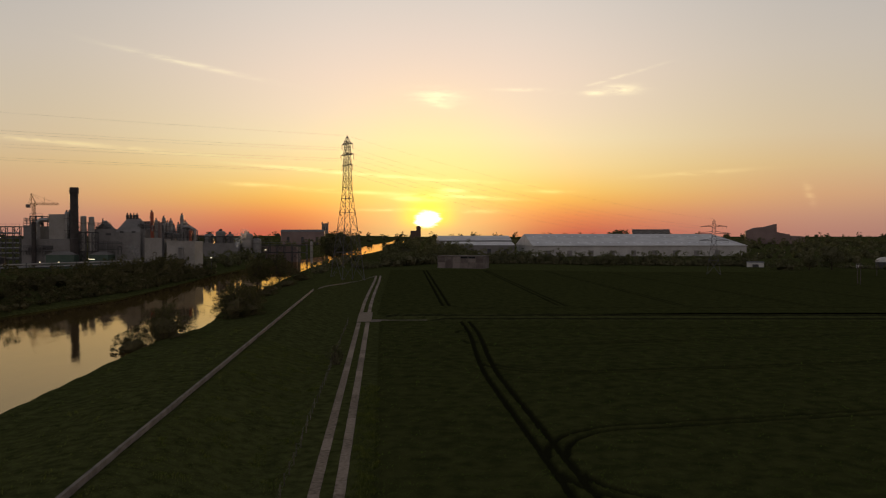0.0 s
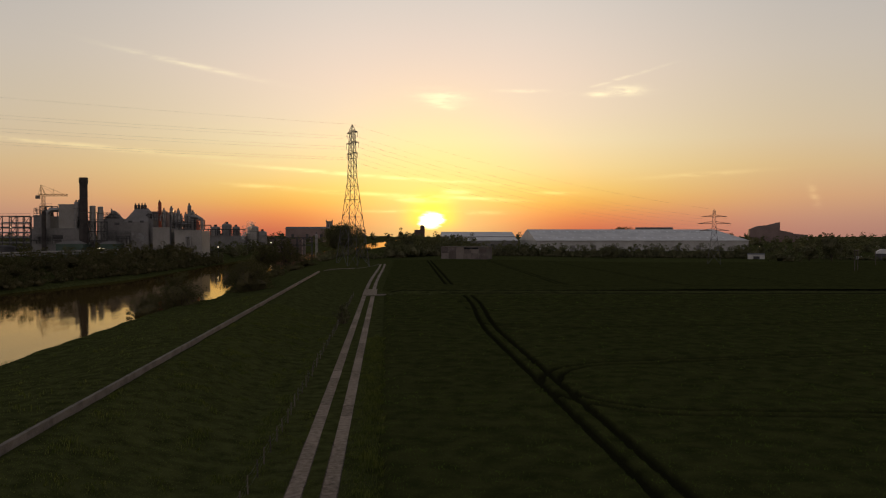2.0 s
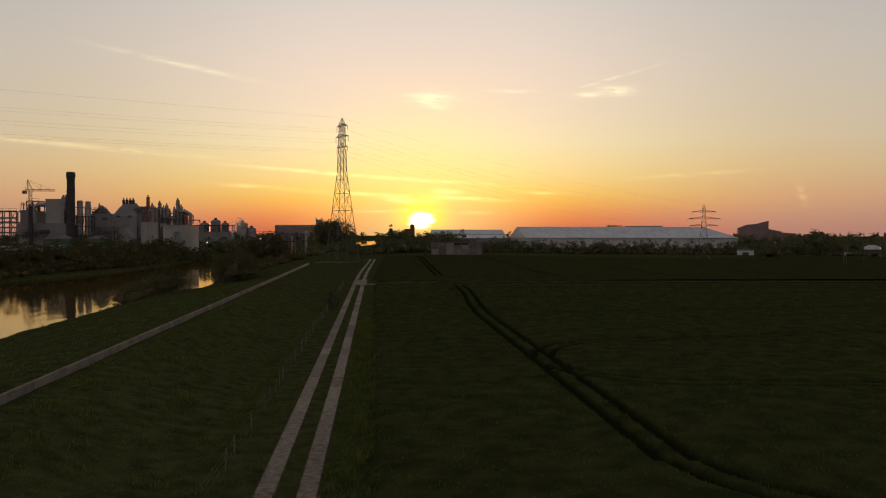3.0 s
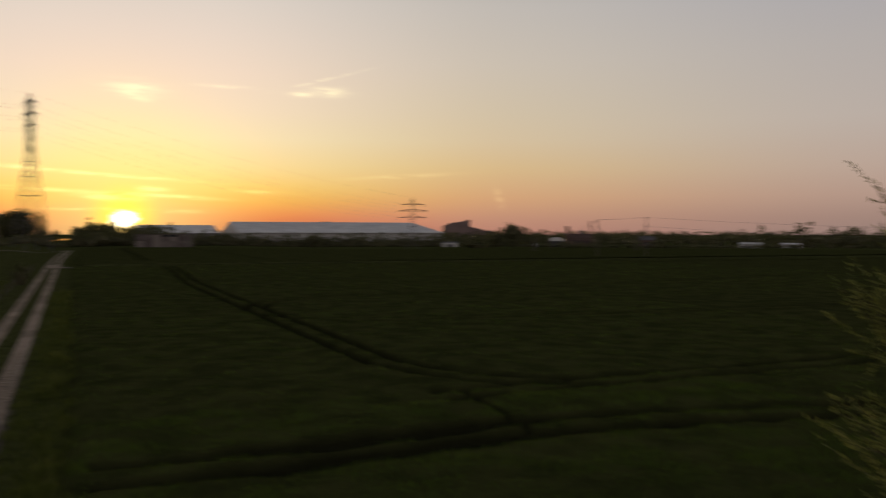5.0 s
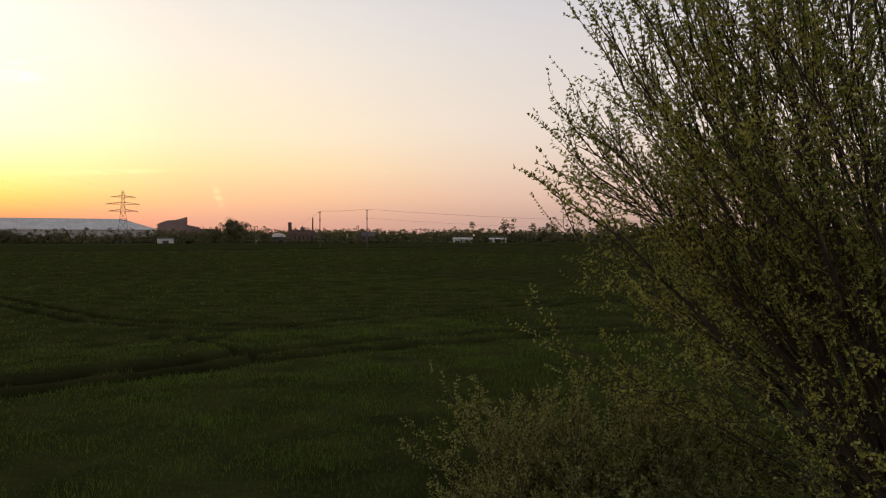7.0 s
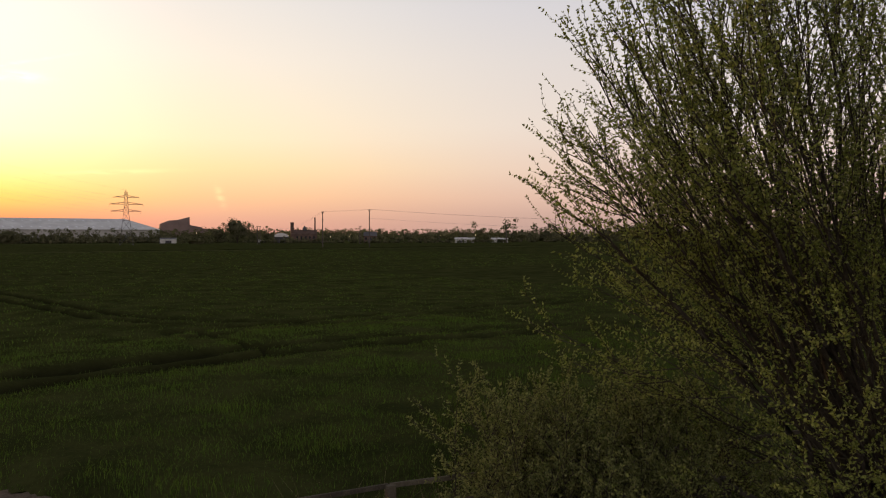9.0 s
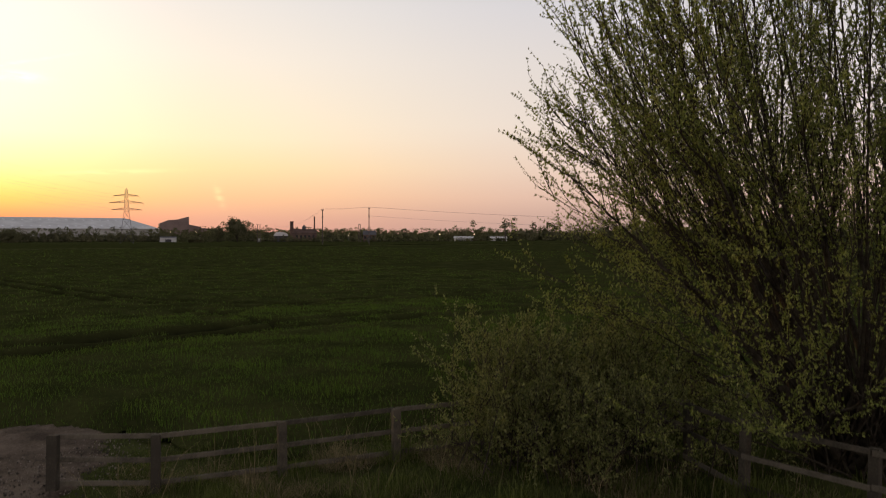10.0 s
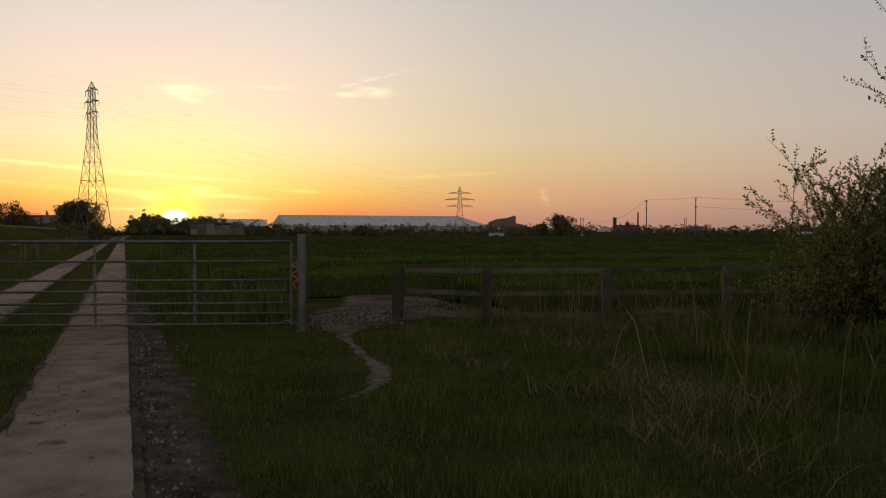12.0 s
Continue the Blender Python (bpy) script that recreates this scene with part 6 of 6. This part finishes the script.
steel_frame(2.5, 12, 0.5, 7, 19.5, 4, 3, "open braced steel frame beside the chimney")
for k in range(6):
    duct([(-45, 4 + k * 2.2, 6 + 2.6 * k), (-29, 4 + k * 2.2, 6 + 2.6 * k)], 0.45, M_STEEL, "horizontal steel process pipe")
steel_tank = vessel(-42, -3, -2.5, 6.4, 6.5, M_DARKSTEEL, "wide dark steel storage tank", 1.0, 1, False)
vessel(-20.7, 0.5, -2.5, 24.5, 1.1, M_STACK, "dark slim flue beside the boiler house", 0.3, 2, False)
vessel(-4.2, 6, 14, 29.5, 1.1, M_STEEL, "pale steel flue beside the filter house", 0.5, 2)
vessel(-1.5, 9, 14, 30.5, 2.0, M_GREYCLAD, "grey cyclone vessel above the boiler house", 1.0, 3)
vessel(4.5, 3, 10, 27.4, 1.5, M_PALECLAD, "pale tall cyclone beside the chimney", 0.4, 2, False)
vessel(8.6, 3, 10, 27.0, 1.4, M_PALECLAD, "pale tall cyclone beside the chimney", 0.4, 2, False)
vessel(14.2, 8, 19, 25.5, 0.5, M_STEEL, "slim steel vent stack on the roof", 0.3, 1)
bm = bmesh.new()
cone = plant("conical_roof", "grey conical silo roof above the hall", "roof")
tube(bm, (11, 12, 20.5), (11, 12, 25.5), 5.5, 0.6, 16)
part("cone", bm, M_GREYCLAD, cone)
for x in (26.9, 28.6, 30.3, 31.9):
    vessel(x, 13, 25.6, 28.3, 0.75, M_DARKSTEEL, "dark roof-top fan unit on the hopper house", 0.4, 1)
vessel(39.6, 10, 16, 29.5, 0.9, M_RUST, "red oxide painted steel process column", 0.6, 2)
vessel(41.8, 9, 16, 25.5, 0.8, M_STEEL, "slim steel column with a gallery", 0.5, 2)
for k, (x, z, r) in enumerate(((46, 26.5, 1.0), (48, 24.0, 0.9), (49.8, 25.2, 1.0), (51.4, 22.5, 0.8))):
    vessel(x, 16 + k, 8, z, r, M_STEEL, "steel evaporator vessel with galleries", 0.8, 4)
for x, z, r in ((53.2, 23.0, 0.9), (55.0, 27.6, 1.0), (56.8, 24.0, 1.1), (58.6, 22.0, 0.7)):
    vessel(x, 6, 14.6, z, r, M_STEEL, "steel evaporator vessel with galleries", 0.8, 3)
vessel(59.2, 4, 14.6, 20, 0.75, M_RUST, "red oxide painted steel process column", 0.3, 1)
duct([(-19.5, 9, 15), (-19.5, 9, 24.2), (-17.8, 9, 25.8), (-13.8, 9, 25.8)], 1.2, M_STEEL, "large bent steel flue duct")
duct([(55.5, 5, 22.0), (59, 5, 22.0), (61.5, 5, 20.5), (61.5, 5, 15.0)], 0.9, M_STEEL, "large bent steel flue duct")
duct([(47, 15, 19), (50, 8, 19), (54, 4, 18)], 0.5, M_STEEL, "bent steel process pipe over the roof")
duct([(52.8, -1.6, 1), (52.8, -1.6, 11.5), (54.8, -1.6, 11.5), (54.8, -1.6, 1)], 0.45, M_STEEL, "looped steel pipe on the wall")
duct([(44.9, -0.5, -1), (44.9, -0.5, 23)], 0.5, M_DARKSTEEL, "dark downpipe between the houses")
tower_crane()
for x, y, z, w in ((-17, -7, 4.2, 0.5), (-7.5, -7, 4.2, 0.5), (9, -5, 5.6, 1.6), (-44, 1, 12, 0.3), (-38, 1, 16.5, 0.3), (70, 6, 6, 0.5)):
    works_lamp(x, y, z, w)


def pipe_bridge():
    p = thing("pipe_bridge", (0, 0, 0), 0, "long pipe bridge on trestles along the river bank", "pipe bridge")
    a, b = Vector((-205, 372, 4.4)), Vector((-112, 424, 6.2))
    d = (b - a).normalized()
    n = Vector((-d.y, d.x, 0)).normalized()
    for k, (o, z, r) in enumerate(((0.0, 0.0, 0.5), (1.2, 0.1, 0.42), (2.3, -0.05, 0.45), (0.5, 1.3, 0.35), (1.8, 1.3, 0.4))):
        bm = bmesh.new()
        tube(bm, a + n * o + Vector((0, 0, z)), b + n * o + Vector((0, 0, z)), r, r, 10)
        part("pipe", bm, M_STEEL if k % 2 == 0 else M_PALECLAD, p)
    for k in range(11):
        q = a.lerp(b, k / 10)
        bm = bmesh.new()
        for o in (-0.6, 2.9):
            f = q + n * o
            tube(bm, (f.x, f.y, land(f.x, f.y) - 0.5), f + Vector((0, 0, 2.0)), 0.2, 0.2, 5)
        for z in (-0.65, 0.75):
            tube(bm, q + n * -0.7 + Vector((0, 0, z)), q + n * 3.0 + Vector((0, 0, z)), 0.15, 0.15, 4)
        part("trestle", bm, M_DARKSTEEL, p)
    return p


pipe_bridge()


def roof_pipework(x, y, z, w, d, h, seed, label):
    """Thin pipes, ladders and rails crowding a roof."""
    rng = random.Random(seed)
    p = plant("roof_pipework", label, "pipework")
    x -= 0.36 * y
    for k in range(7):
        bm = bmesh.new()
        a = Vector((x + rng.uniform(0, w), y + rng.uniform(0, d), z))
        up = rng.uniform(0.35, 1.0) * h
        b = a + Vector((0, 0, up))
        c = b + Vector((rng.uniform(-0.5, 0.5) * w, 0, 0))
        pipe_run(bm, [a, b, c, c - Vector((0, 0, up * rng.uniform(0.3, 1.0)))], rng.uniform(0.12, 0.3), 6)
        part("pipe", bm, rng.choice((M_STEEL, M_DARKSTEEL, M_GREYCLAD)), p)
    for lev in (0.33, 0.7):
        bm = bmesh.new()
        for k in range(6):
            tube(bm, (x + w * k / 5, y, z), (x + w * k / 5, y, z + h * lev + 1.1), 0.06, 0.06, 4)
        for o in (0.0, 0.55, 1.1):
            tube(bm, (x, y, z + h * lev + o), (x + w, y, z + h * lev + o), 0.05, 0.05, 4)
        box(bm, x, x + w, y, y + 1.2, z + h * lev - 0.15, z + h * lev)
        part("walkway", bm, M_DARKSTEEL, p)
    bm = bmesh.new()
    for s in (-0.25, 0.25):
        tube(bm, (x + w * 0.7 + s, y - 0.2, z - 4), (x + w * 0.7 + s, y - 0.2, z + h), 0.05, 0.05, 4)
    for k in range(int((h + 4) / 0.8)):
        tube(bm, (x + w * 0.7 - 0.25, y - 0.2, z - 4 + 0.8 * k), (x + w * 0.7 + 0.25, y - 0.2, z - 4 + 0.8 * k), 0.04, 0.04, 4)
    part("ladder", bm, M_GALV, p)
    return p


for x, y, z, w, d, h, k in ((-27, 9, 22.5, 8, 6, 4.5, 1), (-4, 5, 15.5, 8, 6, 9.0, 2), (8, 7, 20.5, 10, 8, 4.0, 3), (33, 7, 20.0, 8, 6, 5.5, 4), (47, 1, 14.6, 13, 8, 6.5, 5), (45, 14, 12.0, 8, 4, 9.0, 6), (12, 3, 8.0, 12, 3, 8.0, 7), (-26, 1.2, 8.0, 14, 0.5, 5.0, 8)):
    roof_pipework(x, y, z, w, d, h, k, "crowded thin pipes, walkways and ladders on the works")


def steam_plume(at, drift, width, height, seed):
    """A thin white cloud of steam from a vent."""
    rng = np.random.default_rng(seed)
    t = rng.random(95)
    r = width * (0.18 + 0.4 * t)
    pts = np.stack([drift * t + r * rng.normal(size=95) * 0.5, r * rng.normal(size=95) * 0.5, height * t + 0.4 * rng.normal(size=95)], 1) + np.array(at)
    v, f = leaf_cloud(pts, width * rng.uniform(0.14, 0.30, 95), rng)
    return tagged(mesh_object("steam", v, f, M_STEAM), "thin pale steam drifting from the works", "steam", kind="stuff")


M_STEAM = bpy.data.materials.new("thin_steam")
M_STEAM.use_nodes = True
_n = Nodes(M_STEAM.node_tree)
_n.put(M_STEAM.node_tree.nodes["Material Output"], "Surface", _n.add("ShaderNodeMixShader", Fac=0.16, i1=_n.add("ShaderNodeBsdfTransparent").outputs[0], i2=_n.add("ShaderNodeBsdfTranslucent", Color=(0.8, 0.78, 0.76, 1)).outputs[0]).outputs[0])
steam_plume((-116.5, 430, 4.5), -4.5, 5.0, 11.0, 1)
steam_plume((-91.0, 560, 12.0), 5.0, 8.0, 11.0, 2)

# the farther part of the works, beyond the bend
FX, FY, FK = -203.7, 583.5, 1.33
block("low_building", 62, 84, 8, 20, 8.5, M_GREYCLAD, "low grey service building beside silos")
block("low_building", 84, 118, 26, 40, 6.5, M_DARKCLAD, "low dark service building behind the silos")
for x, z, r, m in ((70, 13, 2.6, M_STEEL), (76, 14.5, 2.6, M_GREYCLAD), (81, 13.0, 2.0, M_GREYCLAD), (90, 13.2, 3.0, M_PALECLAD), (95, 10.5, 2.4, M_STEEL), (124, 9.0, 0.7, M_PALECLAD)):
    vessel(x, 16, -2, z, r, m, "upright grey storage silo with galleries", 0.9, 3)
steel_frame(62, 84, 10, 14, 12.5, 3, 6, "pipe-hung steel frame beside the silos")
steel_frame(98, 122, 20, 24, 8.0, 2, 6, "pipe-hung steel frame beside the silos")
works_lamp(100, 18, 5, 0.4)

# ---- standing grass ----
PATHWAY = [(2.75, 3.1), (3.55, 3.75), (3.9, 4.35), (4.15, 5.1), (4.25, 6.2), (4.35, 7.2), (4.5, 8.0), (4.9, 9.2), (5.6, 10.8), (6.2, 11.8), (6.9, 13.4)]


def off_path(x, y):
    """Distance from the trodden ground, in metres."""
    best = 9.0
    for (ax, ay), (bx, by) in zip(PATHWAY, PATHWAY[1:]):
        t = max(0, min(1, ((x - ax) * (bx - ax) + (y - ay) * (by - ay)) / ((bx - ax) ** 2 + (by - ay) ** 2)))
        d = math.hypot(x - ax - t * (bx - ax), y - ay - t * (by - ay))
        best = min(best, d - (0.06 if ay < 9 else 0.85))
    return best


def scatter(count, x0, x1, y0, y1, seed, keep, tall=None):
    rng = random.Random(seed)
    out = []
    while len(out) < count:
        x, y = rng.uniform(x0, x1), rng.uniform(y0, y1)
        k = keep(x, y)
        if k > 0 and rng.random() < k:
            h = tall(x, y) if tall else 1.0
            out.append((x, y, land(x, y) - 0.02, h))
    return out


def tussock(x, y):
    """Uneven height of the rough grass."""
    return 0.42 + 1.35 * step(-0.1, 0.5, noise.noise(Vector((x * 0.7, y * 0.7, 7)))) + 0.4 * noise.noise(Vector((x * 2.3, y * 2.3, 3)))


def rough(x, y):
    if abs(x) < 1.62 or (1.4 < x < 1.98 + 0.25 * noise.noise(Vector((x * 2, y * 2, 31))) and y < 12):
        return 0
    d = off_path(x, y)
    if d < 0:
        return 0
    if in_field(x, y):
        return 0
    return min(1.0, 0.35 + d) * (0.40 + 0.60 * step(-0.28, 0.22, noise.noise(Vector((x * 1.25, y * 1.25, 21)))))


def rough_tall(x, y):
    d = off_path(x, y)
    trodden = 0.35 + 0.65 * step(0.0, 1.6, d) * step(2.2, 3.6, x)
    return tussock(x, y) * trodden


blades("rough_grass", scatter(98000, 1.6, 14, -2.5, 13.5, 1, rough, rough_tall), 0.20, 0.0075, M_ROUGH, "long rough tussocky grass inside the gate", "grass", 0.7, 2)
blades("short_grass", scatter(90000, 1.7, 9.5, -1.5, 11.5, 2, rough, lambda x, y: 1.0), 0.075, 0.006, M_ROUGH, "short dense green grass inside the gate", "grass", 0.8, 9)
blades("rough_grass", scatter(20000, 10, 24, -4, 10, 3, rough, rough_tall), 0.30, 0.020, M_ROUGH, "long rough tussocky grass below the willow", "grass", 0.7, 3)
blades("track_grass", scatter(14000, -0.62, 0.62, 2, 50, 4, lambda x, y: 1.0 if abs(x) < 0.54 else 0.2, lambda x, y: 0.5), 0.14, 0.014, M_VERGE, "short grass down the middle of the track", "grass", 0.5, 4)
blades("verge_grass", scatter(24000, -6.0, -1.5, 0, 70, 5, lambda x, y: 1.0, lambda x, y: 0.8 * tussock(x, y)), 0.22, 0.018, M_VERGE, "rough grass verge beside the track", "grass", 0.6, 5)
blades("verge_grass", scatter(24000, 1.6, 4.2, 10, 120, 6, lambda x, y: 1.0, lambda x, y: (0.5 + 0.8 * step(1.7, 2.8, x)) * (0.5 + 1.6 * step(0.0, 0.5, noise.noise(Vector((x * 0.8, y * 0.8, 3)))))), 0.30, 0.035, M_VERGE, "rough tussocky verge between track and wheat", "grass", 0.6, 6)
blades("bank_grass", scatter(52000, -17, -4, 20, 150, 7, lambda x, y: 1.0, lambda x, y: 0.4 + 1.2 * step(0.1, 0.5, noise.noise(Vector((x * 0.5, y * 0.35, 5))))), 0.20, 0.055, M_VERGE, "tufted grass on the side of the flood bank", "grass", 0.6, 7)
blades("bank_grass", scatter(14000, -39, -18.3, 50, 180, 8, lambda x, y: 1.0, lambda x, y: 0.4 + 1.2 * step(0.1, 0.5, noise.noise(Vector((x * 0.4, y * 0.3, 6))))), 0.25, 0.06, M_VERGE, "tufted grass between flood wall and river", "grass", 0.6, 8)


def crop_spots(count, x0, x1, y0, y1, seed):
    rng = random.Random(seed)
    out = []
    while len(out) < count:
        x, y = rng.uniform(x0, x1), rng.uniform(y0, y1)
        if in_field(x, y):
            k = rut_depth(x, y)
            if k > 0.85:
                e = edge_height(x, y)
                out.append((x, y, canopy(x, y, k) - 0.12 * k * e, (0.5 + 0.5 * e) * (0.75 + 0.5 * noise.noise(Vector((x * 0.5, y * 0.5, 17))))))
    return out


blades("wheat_leaves", crop_spots(100000, 4, 34, 8.6, 34, 21), 0.31, 0.014, M_BLADE, "upright young wheat leaves", "crop", 0.6, 21)
blades("wheat_leaves", crop_spots(44000, 4, 62, 34, 76, 22), 0.27, 0.032, M_BLADE, "upright young wheat leaves", "crop", 0.6, 22)
blades("wheat_leaves", crop_spots(20000, 34, 62, 8.6, 34, 23), 0.28, 0.028, M_BLADE, "upright young wheat leaves", "crop", 0.6, 23)
blades("wheat_leaves", crop_spots(42000, 4, 140, 76, 200, 24), 0.26, 0.10, M_BLADE, "upright young wheat leaves", "crop", 0.6, 24)

# dead stems and straw
def straw(x, y):
    d = off_path(x, y)
    if d < 0.5 or in_field(x, y):
        return 0
    near_fence = math.exp(-((y - (11.3 - 0.32 * x)) / 1.1) ** 2)
    return max(0.22, near_fence) * step(0.0, 0.35, noise.noise(Vector((x * 0.9, y * 0.9, 12))))


blades("dead_grass", scatter(11000, 5.0, 16, -1, 10.5, 31, straw, lambda x, y: 1.0), 0.26, 0.007, M_STRAW, "bleached dead grass matted along the fence", "dead grass", 2.8, 31)
blades("dead_stems", scatter(420, 6.0, 15, -1, 10.0, 32, lambda x, y: straw(x, y) + 0.1, lambda x, y: 1.0), 1.1, 0.010, M_STRAW, "tall thin dry stems standing in the grass", "dead grass", 0.9, 32)

# tufts that creep over the edges of the concrete
blades("edge_grass", scatter(5200, -1.66, 1.66, -2, 26, 41, lambda x, y: 1.0 if (1.40 < abs(x) < 1.6 and (x < 0 or y > 9)) or 0.5 < abs(x) < 0.62 else 0, lambda x, y: 0.5 + step(0.0, 0.4, noise.noise(Vector((x * 2, y * 1.1, 8))))), 0.10, 0.010, M_ROUGH, "short grass creeping over the concrete edges", "grass", 1.2, 41)
